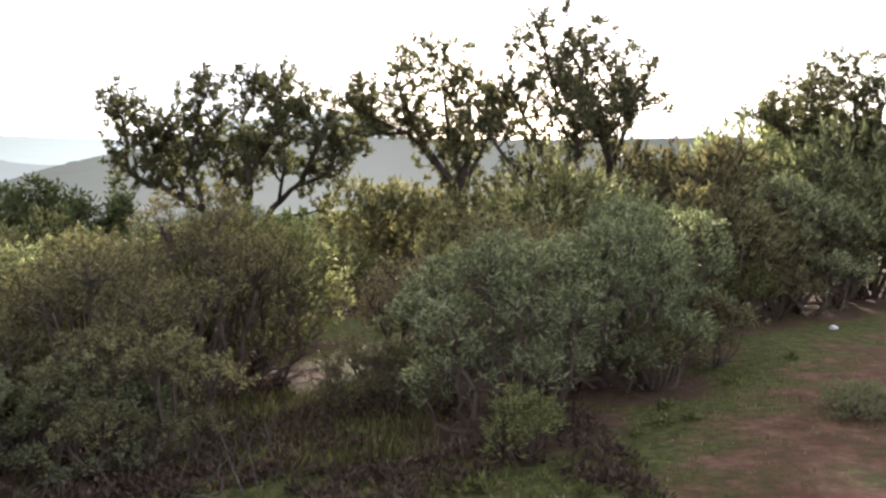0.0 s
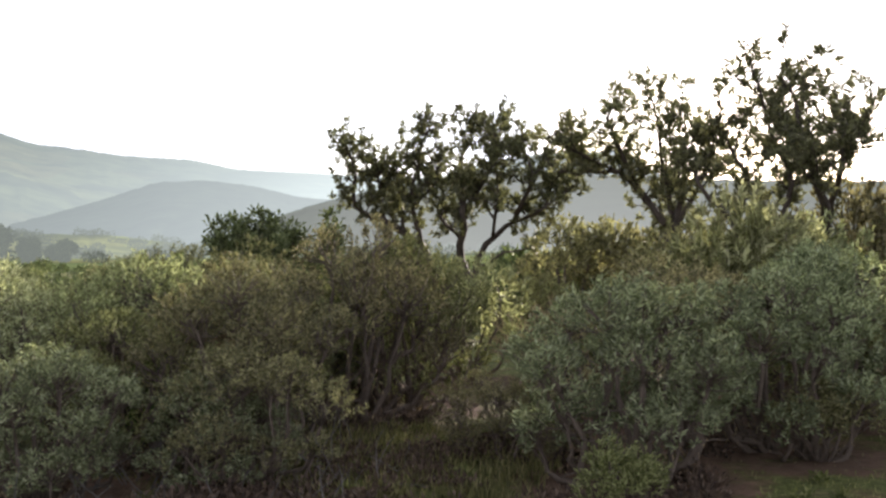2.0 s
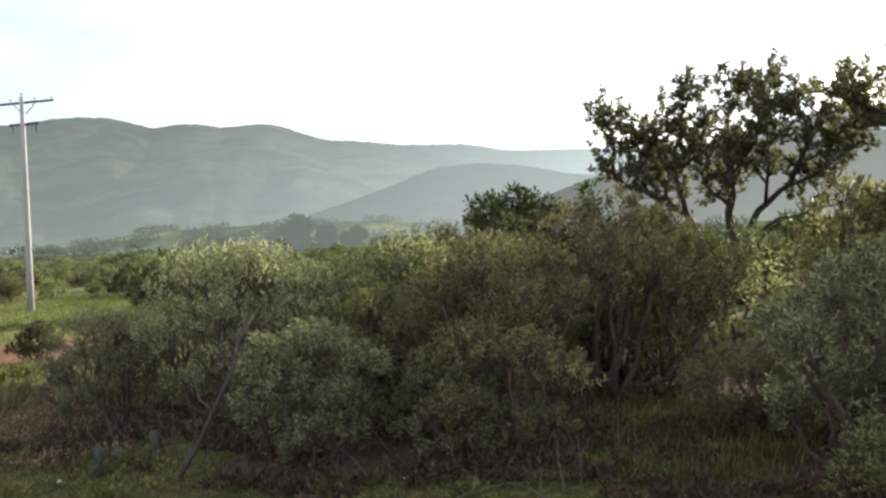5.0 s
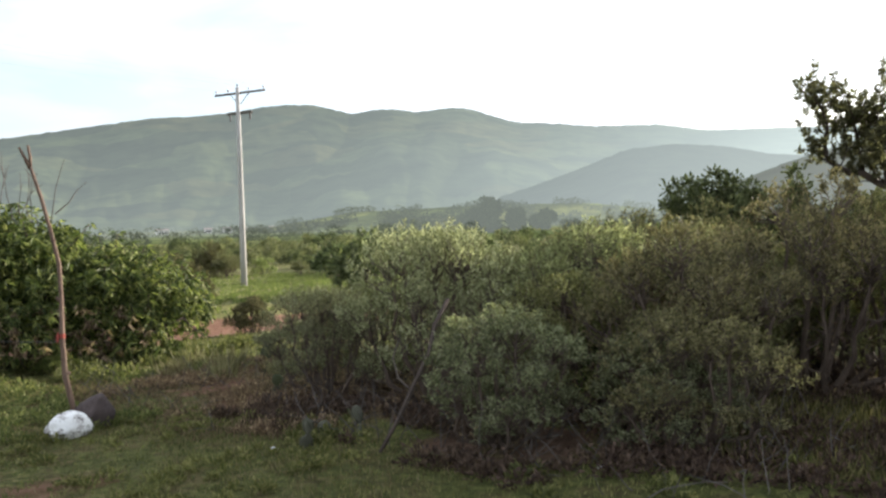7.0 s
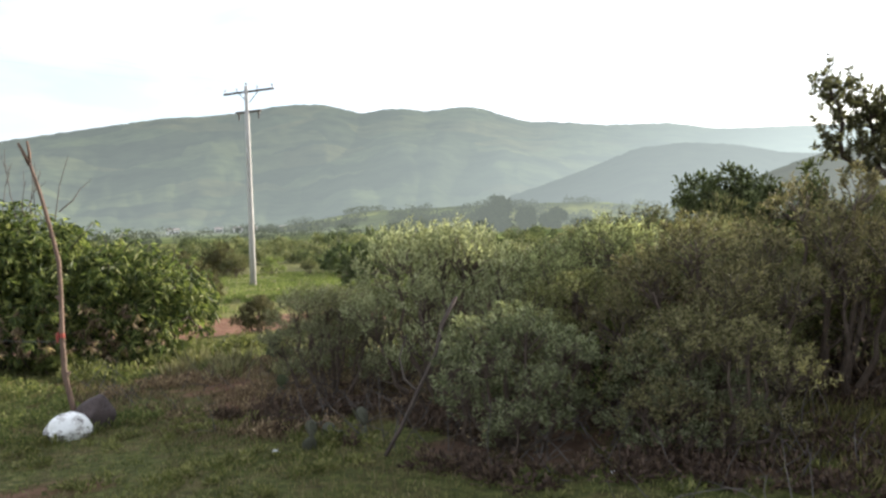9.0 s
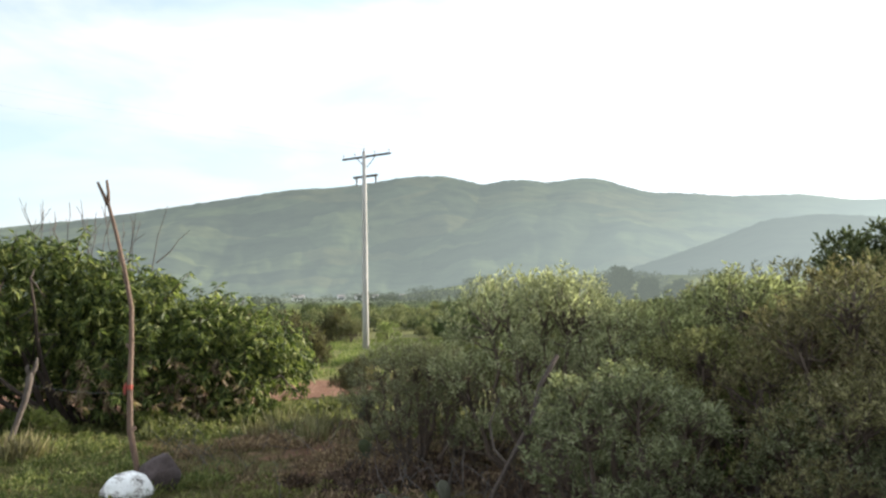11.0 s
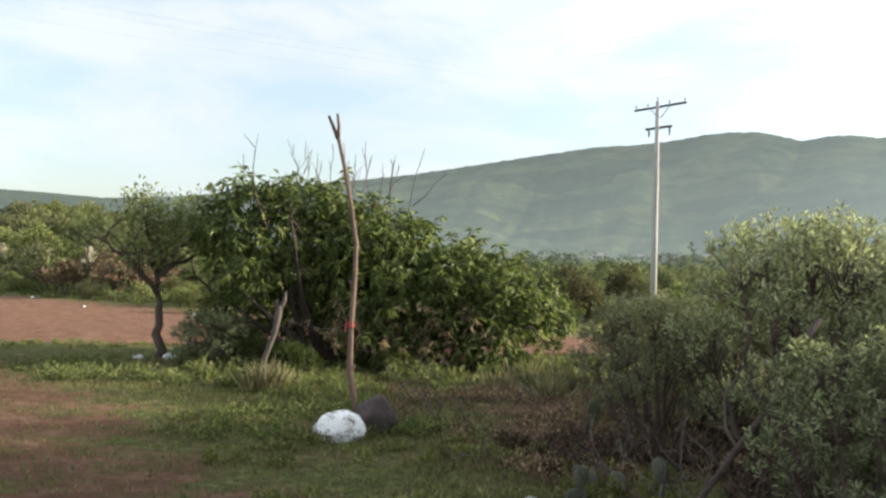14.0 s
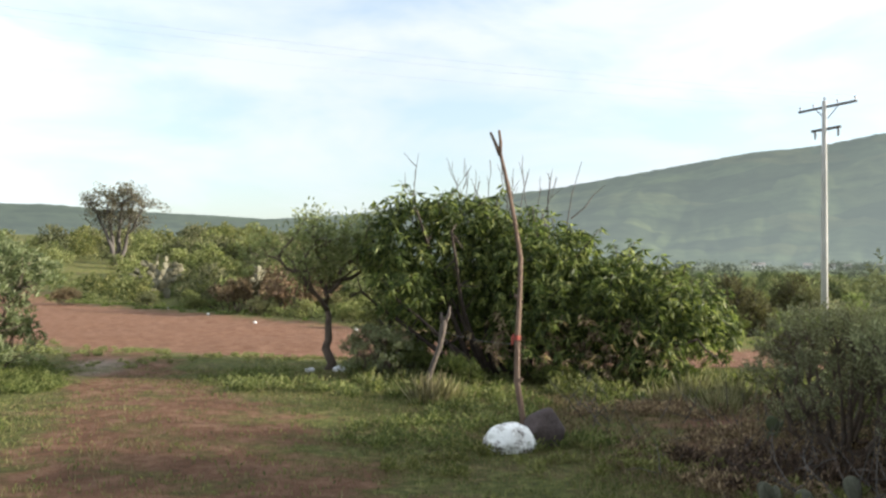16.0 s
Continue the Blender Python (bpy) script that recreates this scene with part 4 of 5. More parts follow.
root = thing("mango_bush", pose(-12.5, 4.3, gz(-12.5, 4.3)), "big mango-like bush with long drooping glossy green leaves", "bush")
w, crown = broad_bush(2, [(-0.2, -0.95, 1.78, 0.82), (0.1, -1.5, 2.0, 0.55), (0.2, 0.2, 1.38, 0.85), (0.1, 0.55, 1.6, 0.6), (0.0, -0.1, 1.75, 0.6), (0.3, 1.1, 1.0, 0.8), (0.6, 1.75, 1.1, 0.6), (0.7, 2.25, 0.95, 0.5),
                          (0.0, -0.5, 2.15, 0.5), (-0.9, -0.3, 1.3, 1.0), (0.5, 0.1, 0.7, 0.6), (-0.6, 1.0, 0.9, 0.9), (0.4, -1.75, 1.35, 0.5), (0.5, 0.75, 0.5, 0.45), (-0.6, -1.4, 0.7, 0.65), (-0.5, -0.5, 0.6, 0.6), (0.8, 1.6, 0.4, 0.5),
                          (0.2, -2.0, 1.7, 0.4), (0.2, 2.7, 0.7, 0.45), (0.2, 1.5, 1.3, 0.4), (0.2, -1.2, 2.35, 0.35), (0.1, -1.95, 2.35, 0.28)], 3700, MANGO, 0.145, 0.036, sprouts=90)
part("stem", w, BARK, root, smooth=True)
part("crown", crown, MANGO, root)
_, dry = broad_bush(4, [(0.75, 0.3, 0.55, 0.5), (0.8, 0.9, 0.5, 0.5), (0.85, 1.5, 0.45, 0.45), (0.7, -0.4, 0.6, 0.45)], 130, DRYLEAF, 0.14, 0.03)
part("dead_leaves", dry, DRYLEAF, root, "withered tan leaves low in the bush")
rng = np.random.default_rng(77)
for _ in range(20):
    x, y = rng.uniform(-0.6, 0.4), rng.uniform(-1.75, 0.45)
    g = Geo()
    tw = wander((x, y, 2.2), (rng.normal(0, 0.15), rng.normal(0, 0.25), 1), rng.uniform(0.55, 1.05), rng, 5, 0.05, 0.12)
    g.tube(tw, taper(0.009, 0.003, 6), 5)
    for k in (3, 4):
        g.tube(wander(tw[k], (rng.normal(0, 0.3), rng.normal(0, 0.4), 1), rng.uniform(0.12, 0.3), rng, 3, 0.1, 0.1), taper(0.006, 0.003, 4), 4)
    part("bare_twig", g, GREYWOOD, root, "leafless grey twig")

for base, tip in [((0.0, 0.45, 1.6), (0.05, 0.85, 3.15)), ((0.0, 0.3, 1.7), (0.0, 0.4, 2.95)), ((0.0, 0.7, 2.3), (0.0, 1.2, 2.8))]:
    g = Geo()
    a, z = Vector(base), Vector(tip)
    g.tube([a, a.lerp(z, 0.35) + Vector((0.02, 0.03, 0)), a.lerp(z, 0.7) - Vector((0.01, 0.02, 0)), z], [0.013, 0.01, 0.007, 0.004], 5)
    part("bare_twig", g, GREYWOOD, root, "leafless grey twig")

MESQ = tree_meshes(12, [
    (0.08, [(0, 0), (0.0, 0.5), (-0.05, 1.0), (0.03, 1.5)], 0.8),
    (0.04, [(-0.03, 0.95), (-0.35, 1.4), (-0.75, 1.75)], 0.3),
    (0.04, [(-0.02, 1.1), (-0.15, 1.6), (-0.2, 2.1)], 0.3),
    (0.04, [(0.0, 1.2), (0.3, 1.65), (0.6, 2.0)], 0.3),
    (0.035, [(0.0, 1.3), (0.45, 1.5), (0.9, 1.7)], 0.3)], PALELEAF, TWIGBARK, leaf_len=0.08, leaf_wid=0.03, clump=50, clump_r=0.24, twig=0.55, every=0.13)
place_tree(MESQ, -13.0, 1.45, 92, "small crooked tree with a thin dark trunk", 1.0)
SAPLING = tree_meshes(13, [(0.03, [(0, 0), (0.12, 0.5), (0.2, 0.95)], 0.5), (0.025, [(0.05, 0.3), (0.3, 0.8), (0.4, 1.2)], 0.4)],
                      OLIVE, BARK, leaf_len=0.08, leaf_wid=0.03, clump=40, clump_r=0.22, twig=0.4, every=0.2)
place_tree(SAPLING, -13.2, 2.1, 92, "thin sapling beside the small tree", 1.0)

PALESHRUB = dome_bush(47, leaf_material("pale_shrub_leaves", (0.1, 0.125, 0.06), (0.21, 0.245, 0.125), (0.38, 0.41, 0.24), 0.45, 0.5), heads=14, rad=(0.34, 0.46), low=9, leaf_len=0.075, leaf_wid=0.024, dens=360)
BROWNISH = shrub_meshes("shrub", 48, leaf_material("brownish_leaves", (0.05, 0.045, 0.025), (0.1, 0.092, 0.045), (0.2, 0.19, 0.09), 0.35, 0.5), BARK, leaf_len=0.09, leaf_wid=0.034, sprigs=46, per=12, skirt=4)
GREEN_LABEL = "fresh green leafy shrub on the open ground"
DARK_LABEL = "dark green shrub on the open ground"
for meshes, x, y, s, high, label, cat in [
    (BROWNISH, -50.5, 27.5, 1.5, 1.0, "dark brownish shrub on the meadow", "shrub"), (BROWNISH, -23.6, 12.2, 1.05, 1.05, "dark brownish shrub beyond the road", "shrub"), (GREENSHRUB[0], -22.4, 11.4, 0.6, 0.9, GREEN_LABEL, "shrub"), (DARKSHRUB[1], -23.8, 10.3, 1.05, 1.05, DARK_LABEL, "shrub"), (MIDSHRUB[1], -54.0, 28.9, 1.7, 0.9, "olive shrub on the far meadow", "shrub"), (DARKSHRUB[1], -14.9, 6.9, 1.05, 0.95, DARK_LABEL, "shrub"),
    (DARKSHRUB[0], -13.9, 9.15, 0.46, 0.95, "dark green upright shrub by the road", "shrub"), (SHRUB[1], -8.9, 9.4, 0.78, 1.0, "sage-green round shrub at the thicket's end", "shrub"), (GREENSHRUB[0], -12.0, 2.6, 0.42, 0.9, GREEN_LABEL, "shrub"),
    (GREYSHRUB[0], -12.1, 2.2, 0.58, 0.85, "grey-green low shrub by the small tree", "shrub"), (GREENSHRUB[1], -11.3, 3.2, 0.36, 0.8, GREEN_LABEL, "shrub"),
    (GREENSHRUB[0], -11.4, 4.6, 0.3, 0.75, GREEN_LABEL, "shrub"), (GREENSHRUB[1], -11.5, 6.3, 0.28, 0.8, GREEN_LABEL, "shrub"), (PALESHRUB, -12.2, -3.85, 1.3, 0.98, "pale yellow-green shrub beside the dirt track", "shrub"),
    (GREENSHRUB[1], -10.3, -2.8, 0.45, 0.6, GREEN_LABEL, "shrub"), (GREYSHRUB[0], -9.6, 7.4, 0.5, 0.85, GREY_LABEL, "shrub"),
    (SHRUB[0], -7.9, 7.4, 0.8, 0.95, OLIVE_LABEL, "shrub"),     (DRYSHRUB, -4.5, 8.5, 0.9, 1.0, "half-dry brownish shrub among the green ones", "shrub"), (DRYSHRUB, -0.4, 10.4, 0.9, 1.0, "half-dry brownish shrub among the green ones", "shrub"),
    (GREENSHRUB[0], -4.1, 7.7, 0.55, 1.1, GREEN_LABEL, "shrub"), (GREYSHRUB[1], -2.6, 6.3, 0.62, 0.85, GREY_LABEL, "shrub"),
    (SHRUB[2], -0.6, 7.6, 0.6, 0.8, OLIVE_LABEL, "shrub"), (SHRUB[1], 3.4, 6.9, 0.4, 0.5, OLIVE_LABEL, "shrub"),
]:
    place_shrub(meshes, x, y, s, (x * 71 + y * 37) % 360, label, "scattered shrubs", high).location.z -= 0.2 * s

# far shrubs: coarser crowns
FARSHRUB = [shrub_meshes("shrub", 51 + i, lf, BARK, sprigs=34, per=10, leaf_len=0.115, leaf_wid=0.05, low=0.12, twigs=0, lobes=9)
            for i, lf in enumerate((SLOPE, WEED, SLOPEDARK, SLOPE, OLIVE, SLOPE))]
rng = np.random.default_rng(91)
placed = 0
joined = []
while placed < 560:
    yw, r = rng.uniform(83, 122), 24 + 80 * rng.uniform() ** 1.2
    x, y = -math.sin(radians(yw)) * r, 2 + math.cos(radians(yw)) * r
    if path_distance(np.array(x), np.array(y), ROAD) < 1.2 or (x > -20 and y < 8):
        continue
    if x > -30 and y > 2.5 and rng.uniform() < 0.5:
        continue
    edge = float(path_distance(np.array(x), np.array(y), ROAD))
    s = rng.uniform(0.5, 1.3) * 0.85 * (0.34 + 0.3 * min(1.0, (edge - 1.2) / 1.5) + r / 110)
    if yw > 102.5 and rng.uniform() < 0.7:
        continue
    placed += 1
    if r > 44:
        joined.append((x, y, s, rng.uniform(0.8, 1.15)))
        continue
    place_shrub(FARSHRUB[rng.integers(6)], x, y, s, rng.uniform(0, 360), "green shrub on the scrubby slope beyond the road", "slope scrub", rng.uniform(0.75, 1.1)).location.z -= 0.3 * s


def scrub(spots, mat, label, seed):
    """Many far shrubs joined into one mesh: rounded heads of coarse leaves."""
    rs, g = np.random.default_rng(seed), Geo()
    for x, y, s, high in spots:
        for k in range(9):
            a, q = k * 2.4 + rs.uniform(0, 1), math.sqrt((k + 0.3) / 9)
            p = np.array((x + math.cos(a) * q * 0.85 * s, y + math.sin(a) * q * 0.85 * s, gz(x, y) + (1.25 - 0.85 * q * q + rs.uniform(-0.15, 0.15)) * s * high))
            o = rs.normal(size=(44, 3))
            o /= np.linalg.norm(o, axis=1, keepdims=True)
            g.leaves(p + o * rs.uniform(0.3, 0.45) * s * rs.uniform(0.6, 1.0, (44, 1)), o + np.array((0, 0, 0.4)) + rs.normal(0, 0.4, (44, 3)), 0.24 * s, 0.12 * s, rs)
    tagged(new("scrub", g.mesh("scrub", mat)), label, "scrub", "", "stuff")


scrub(joined[0::3], SLOPE, "yellow-green scrub covering the slope beyond the road", 1)
scrub(joined[1::3], SLOPEDARK, "dull green scrub covering the slope beyond the road", 2)
scrub(joined[2::3], WEED, "fresh green scrub covering the slope beyond the road", 3)
meadow = []
while len(meadow) < 210:
    yw, r = rng.uniform(22, 72), rng.uniform(50, 150)
    if yw > 55 and r < 75 or noise.noise(Vector((yw * 0.3, r * 0.05, 3))) < -0.12:
        continue
    meadow.append((-math.sin(radians(yw)) * r, math.cos(radians(yw)) * r, rng.uniform(0.6, 1.25) * (0.8 + r / 260), rng.uniform(0.7, 1.0)))
while len(meadow) < 300:
    yw, r = rng.uniform(46, 70), rng.uniform(62, 145)
    if noise.noise(Vector((yw * 0.25, r * 0.06, 8))) > -0.05:
        meadow.append((-math.sin(radians(yw)) * r, math.cos(radians(yw)) * r, rng.uniform(0.6, 1.2), rng.uniform(0.7, 1.0)))
HEDGE = leaf_material("hedge_leaves", (0.045, 0.058, 0.03), (0.08, 0.1, 0.046), (0.145, 0.17, 0.078), 0.35, 0.5)
scrub(meadow[0::2], HEDGE, "dull green bushes and hedges on the valley meadows", 4)
scrub(meadow[1::2], SLOPEDARK, "olive-green bushes and hedges on the valley meadows", 5)
FARDARK = [shrub_meshes("shrub", 61 + i, HEDGE, BARK, sprigs=22, per=7, leaf_len=0.19, leaf_wid=0.085, low=0.12, twigs=0, lobes=9) for i in range(2)]
for i in range(14):
    yw, r = -6 + i * 2.0, rng.uniform(25.5, 30)
    place_shrub(FARDARK[i % 2], -math.sin(radians(yw)) * r, math.cos(radians(yw)) * r, rng.uniform(1.15, 1.4), i * 77 % 360, "green shrub in the scrub beyond the thicket", "far scrub", 1.0).location.z -= 0.3
placed = 0
while placed < 36:
    yw, r = rng.uniform(-22, 60), rng.uniform(21, 60)
    if yw > 42 and r < 30 or yw > 54:
        continue
    x, y = -math.sin(radians(yw)) * r, math.cos(radians(yw)) * r
    s = rng.uniform(0.9, 1.4)
    place_shrub(FARDARK[rng.integers(2)], x, y, s, rng.uniform(0, 360), "green shrub in the scrub beyond the thicket", "far scrub", 1.0).location.z -= 0.25 * s
    placed += 1
for x, y, s in [(-31, 14.6, 0.5), (-44, 22, 0.9), (-47, 26.5, 1.0), (-52, 24, 1.0), (-55, 30, 1.2), (-58, 33, 1.0), (-50, 31, 0.9), (-44, 30, 0.7)]:
    place_shrub(FARSHRUB[(0, 2, 4)[int(s * 10) % 3]], x, y, s, x * 40 % 360, "brownish shrub on the meadow by the pole", "meadow shrubs", 1.0).location.z -= 0.3 * s

BROWNSHRUB = shrub_meshes("shrub", 58, DRYLEAF, BARK, sprigs=40, per=10, leaf_len=0.11, leaf_wid=0.045, low=0.12, twigs=4)
for yw, r, s in [(95.0, 35, 1.4), (98.7, 37, 1.1), (96.6, 39, 1.5), (109.2, 46, 0.7)]:
    x, y = -math.sin(radians(yw)) * r, 2.1 + math.cos(radians(yw)) * r
    place_shrub(BROWNSHRUB, x, y, s, yw * 50 % 360, "dark brownish shrub on the slope beyond the road", "slope scrub", 1.0).location.z -= 0.3 * s

DRYGREY = leaf_material("half_bare_leaves", (0.08, 0.07, 0.048), (0.16, 0.14, 0.095), (0.3, 0.26, 0.18), 0.35, 0.5)
WHITETREE = tree_meshes(15, [
    (0.13, [(0, 0), (-0.25, 1.5), (-0.7, 2.8), (-1.1, 4.0)], 0.5), (0.13, [(0.05, 0), (0.1, 1.6), (0.2, 3.1), (0.4, 4.6)], 0.5),
    (0.12, [(0.2, 0), (0.45, 1.5), (0.95, 2.8), (1.35, 3.9)], 0.5), (0.1, [(-0.1, 0), (-0.15, 2.0), (-0.3, 3.4), (-0.35, 4.6)], 0.5),
    (0.07, [(0.5, 1.8), (0.6, 3.2), (0.95, 4.4)], 0.4)], DRYGREY, GREYWOOD, leaf_len=0.15, leaf_wid=0.07, clump=16, clump_r=0.3, twig=0.8, every=0.16)
place_tree(WHITETREE, -71.8, -19.0, 100, "pale half-bare tree standing above the scrub", 1.75, high=0.72)


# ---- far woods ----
# far trees: haze is painted into this material as emission
FAR_LEAF = hill_material("hazed_far_foliage", (0.085, 0.1, 0.09), 0.3, (0.03, 0.04, 0.02), (0.11, 0.125, 0.055), 3.5)


def far_woods():
    """Tree clumps over the valley floor, as far as the mountain's foot."""
    rng = np.random.default_rng(33)
    g, air = Geo(), []
    for _ in range(290):
        yw, r = rng.uniform(12, 84), 150 * math.exp(rng.uniform(0, 1.9))
        size = rng.uniform(0.5, 1.0) ** 1.5 * 1.7 * (1 + r / 600)
        x, y = -math.sin(radians(yw)) * r, math.cos(radians(yw)) * r
        if abs(yw - 59) < 7 and r < 170 and rng.uniform() < 0.7:
            continue
        base = Vector((x, y, gz(x, y)))
        n = 150
        o = rng.normal(size=(n, 3))
        o /= np.linalg.norm(o, axis=1, keepdims=True)
        wide = size * rng.uniform(0.9, 2.2)
        c = np.array(base) + o * np.array((wide, wide, size)) * rng.uniform(0.5, 1.0, (n, 1)) + np.array((0, 0, size * 0.8))
        g.leaves(c, o + rng.normal(0, 0.5, (n, 3)), size * 0.3, size * 0.22, rng)
        # painted haze share, thicker with distance and around yaw 14
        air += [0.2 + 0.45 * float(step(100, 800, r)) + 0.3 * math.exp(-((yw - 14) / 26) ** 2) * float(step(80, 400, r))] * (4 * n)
    grid = [p.co.copy() for p in RISE.data.vertices]
    cols = 46
    for row in (4, 9, 13, 18, 23, 27, 32, 37, 41, 44):
        for i in range(0, len(grid) // cols, 1):
            if noise.noise(Vector((i * 0.11, row * 1.7, 0))) < 0.04:
                continue
            for _ in range(2):
                p = grid[i * cols + row].lerp(grid[min(i + 1, len(grid) // cols - 1) * cols + row], rng.uniform())
                size, n = rng.uniform(1.3, 3.2), 60
                o = rng.normal(size=(n, 3))
                o /= np.linalg.norm(o, axis=1, keepdims=True)
                g.leaves(np.array(p) + o * np.array((size * 1.3, size * 1.3, size)) * rng.uniform(0.5, 1.0, (n, 1)) + np.array((0, 0, size * 0.6)), o, size * 0.4, size * 0.3, rng)
                yw = math.degrees(math.atan2(-p.x, p.y))
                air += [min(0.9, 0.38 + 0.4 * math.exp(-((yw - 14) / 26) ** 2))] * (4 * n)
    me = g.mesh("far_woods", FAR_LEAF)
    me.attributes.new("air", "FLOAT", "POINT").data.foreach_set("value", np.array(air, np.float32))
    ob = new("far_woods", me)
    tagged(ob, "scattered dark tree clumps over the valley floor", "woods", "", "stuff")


far_woods()


def valley_tree(seed, yw, r, h, wide):
    x, y = -math.sin(radians(yw)) * r, math.cos(radians(yw)) * r
    root = thing("tree", pose(x, y, gz(x, y)), "big dark tree on the valley floor", "tree", "valley trees")
    rng = np.random.default_rng(seed)
    t, g = Geo(), Geo()
    t.tube([(0, 0, -0.3), (0.2, 0, h * 0.4), (0, 0.2, h * 0.75)], [0.4, 0.3, 0.12], 7)
    for _ in range(9):
        p = Vector((rng.normal(0, wide * 0.33), rng.normal(0, wide * 0.33), h * rng.uniform(0.18, 0.85)))
        t.tube([(0, 0.1, h * 0.3), p * 0.6 + Vector((0, 0, h * 0.15)), p], [0.2, 0.12, 0.05], 5)
        o = rng.normal(size=(300, 3))
        o /= np.linalg.norm(o, axis=1, keepdims=True)
        g.leaves(np.array(p) + o * wide * 0.24 * rng.uniform(0.3, 1.1, (300, 1)), o + rng.normal(0, 0.4, (300, 3)), 1.0, 0.75, rng)
    # trunk and crown both carry an even share of painted haze
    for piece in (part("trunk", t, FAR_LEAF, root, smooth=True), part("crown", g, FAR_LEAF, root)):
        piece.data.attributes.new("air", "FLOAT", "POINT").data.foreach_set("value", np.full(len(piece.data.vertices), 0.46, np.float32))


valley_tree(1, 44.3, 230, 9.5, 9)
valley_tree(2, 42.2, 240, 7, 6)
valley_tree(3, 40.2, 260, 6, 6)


def box(x0, x1, y0, y1, z0, z1):
    bm = bmesh.new()
    bmesh.ops.create_cube(bm, size=1, matrix=Matrix.LocRotScale(((x0 + x1) / 2, (y0 + y1) / 2, (z0 + z1) / 2), None, (x1 - x0, y1 - y0, z1 - z0)))
    return bm


def house(yw, r, wide, high, turn):
    x, y = -math.sin(radians(yw)) * r, math.cos(radians(yw)) * r
    root = thing("house", pose(x, y, gz(x, y) - 0.2, 0, 0, turn), "small white-walled house far off in the valley", "house", "village houses")
    part("wall", box(-wide / 2, wide / 2, -2.5, 2.5, 0, high), WALLPAINT, root)
    bm = bmesh.new()
    vs = [bm.verts.new(p) for p in [(-wide / 2 - 0.3, -2.9, high), (wide / 2 + 0.3, -2.9, high), (wide / 2 + 0.3, 2.9, high), (-wide / 2 - 0.3, 2.9, high), (-wide / 2 - 0.3, 0, high + 1.1), (wide / 2 + 0.3, 0, high + 1.1)]]
    for f in [(0, 1, 5, 4), (2, 3, 4, 5), (0, 4, 3), (1, 2, 5), (3, 2, 1, 0)]:
        bm.faces.new([vs[i] for i in f])
    part("roof", bm, ROOFMAT, root)
    for k in (-0.25, 0.25):
        part("window", box(k * wide - 0.5, k * wide + 0.5, -2.53, -2.5, 0.9, 2.0), PANE, root)
    part("door", box(-0.45, 0.45, -2.53, -2.5, 0.0, 2.0), PANE, root)


for yw, r, wide, high in [(61.2, 560, 6, 2.8), (60.2, 520, 4, 2.6), (62.4, 600, 5, 2.8), (65.2, 540, 7, 3.0), (58.3, 640, 5, 2.7), (45.8, 420, 5, 2.8), (36.5, 520, 6, 3.0), (54.3, 560, 6, 2.8), (52.6, 600, 6, 2.8)]:
    house(yw, r, wide, high, yw + 8)


# ---- pole and wires ----
def pole_thing(x, y, z, turn):
    root = thing("utility_pole", pose(x, y, z, 0, 0, turn), "tall tapered concrete power pole with two cross-arms", "utility pole")
    g = Geo()
    g.tube([(0, 0, -0.5), (0, 0, 3), (0, 0, 6), (0, 0, 9.35)], [0.155, 0.135, 0.115, 0.09], 12)
    part("shaft", g, CONCRETE, root, smooth=True)
    arm = part("cross_arm", box(-1.5, 1.5, 0.1, 0.19, 9.07, 9.16), GREYWOOD, root, "weathered wooden cross-arm")
    low = part("cross_arm", box(-0.8, 0.7, 0.1, 0.2, 8.12, 8.22), GREYWOOD, root, "short lower cross-arm")
    for k in (-1.42, -0.7, 0.55, 1.42):
        g = Geo()
        g.tube([(k, 0.15, 9.16), (k, 0.15, 9.24), (k, 0.15, 9.25), (k, 0.15, 9.31), (k, 0.15, 9.34)], [0.015, 0.015, 0.05, 0.045, 0.02], 8)
        part("insulator", g, PORCELAIN, arm, "grey porcelain insulator")
    g = Geo()
    g.tube([(0, 0, 9.3), (0, 0, 9.42), (0, 0, 9.44), (0, 0, 9.52)], [0.02, 0.02, 0.05, 0.03], 8)
    part("insulator", g, PORCELAIN, root, "porcelain insulator on the pole's top")
    for s in (-1, 1):
        g = Geo()
        g.tube([(s * 0.55, 0.15, 9.06), (s * 0.07, 0.12, 8.6)], [0.02, 0.02], 5)
        part("brace", g, GREYWOOD, arm)
    for k in (-0.68, 0.52):
        g = Geo()
        g.tube([(k, 0.2, 8.2), (k - 0.06, 0.3, 8.02), (k - 0.1, 0.32, 7.82)], [0.04, 0.05, 0.03], 7)
        part("fuse_cutout", g, PORCELAIN, low, "grey porcelain fuse cut-out")
    return root


PX, PY = -35.05, 21.05
pole_thing(PX, PY, gz(PX, PY), 20)
pole_thing(-14.0, -37.0, gz(-14.0, -37.0), 20)
for k in (-1.42, 0.55, 1.42):
    a = Vector((PX + k * 0.94 - 0.05, PY + k * 0.34 + 0.14, gz(PX, PY) + 9.33))
    b = Vector((-14.05 + k * 0.94, -36.86 + k * 0.34, gz(-14, -37) + 9.33))
    g = Geo()
    g.tube([a.lerp(b, q / 16) - Vector((0, 0, 0.9 * 4 * (q / 16) * (1 - q / 16))) for q in range(17)], [0.0016] * 17, 5)
    tagged(new("wire", g.mesh("wire", WIREMAT)), "thin slack power wire strung between two poles", "wire", "power wires")


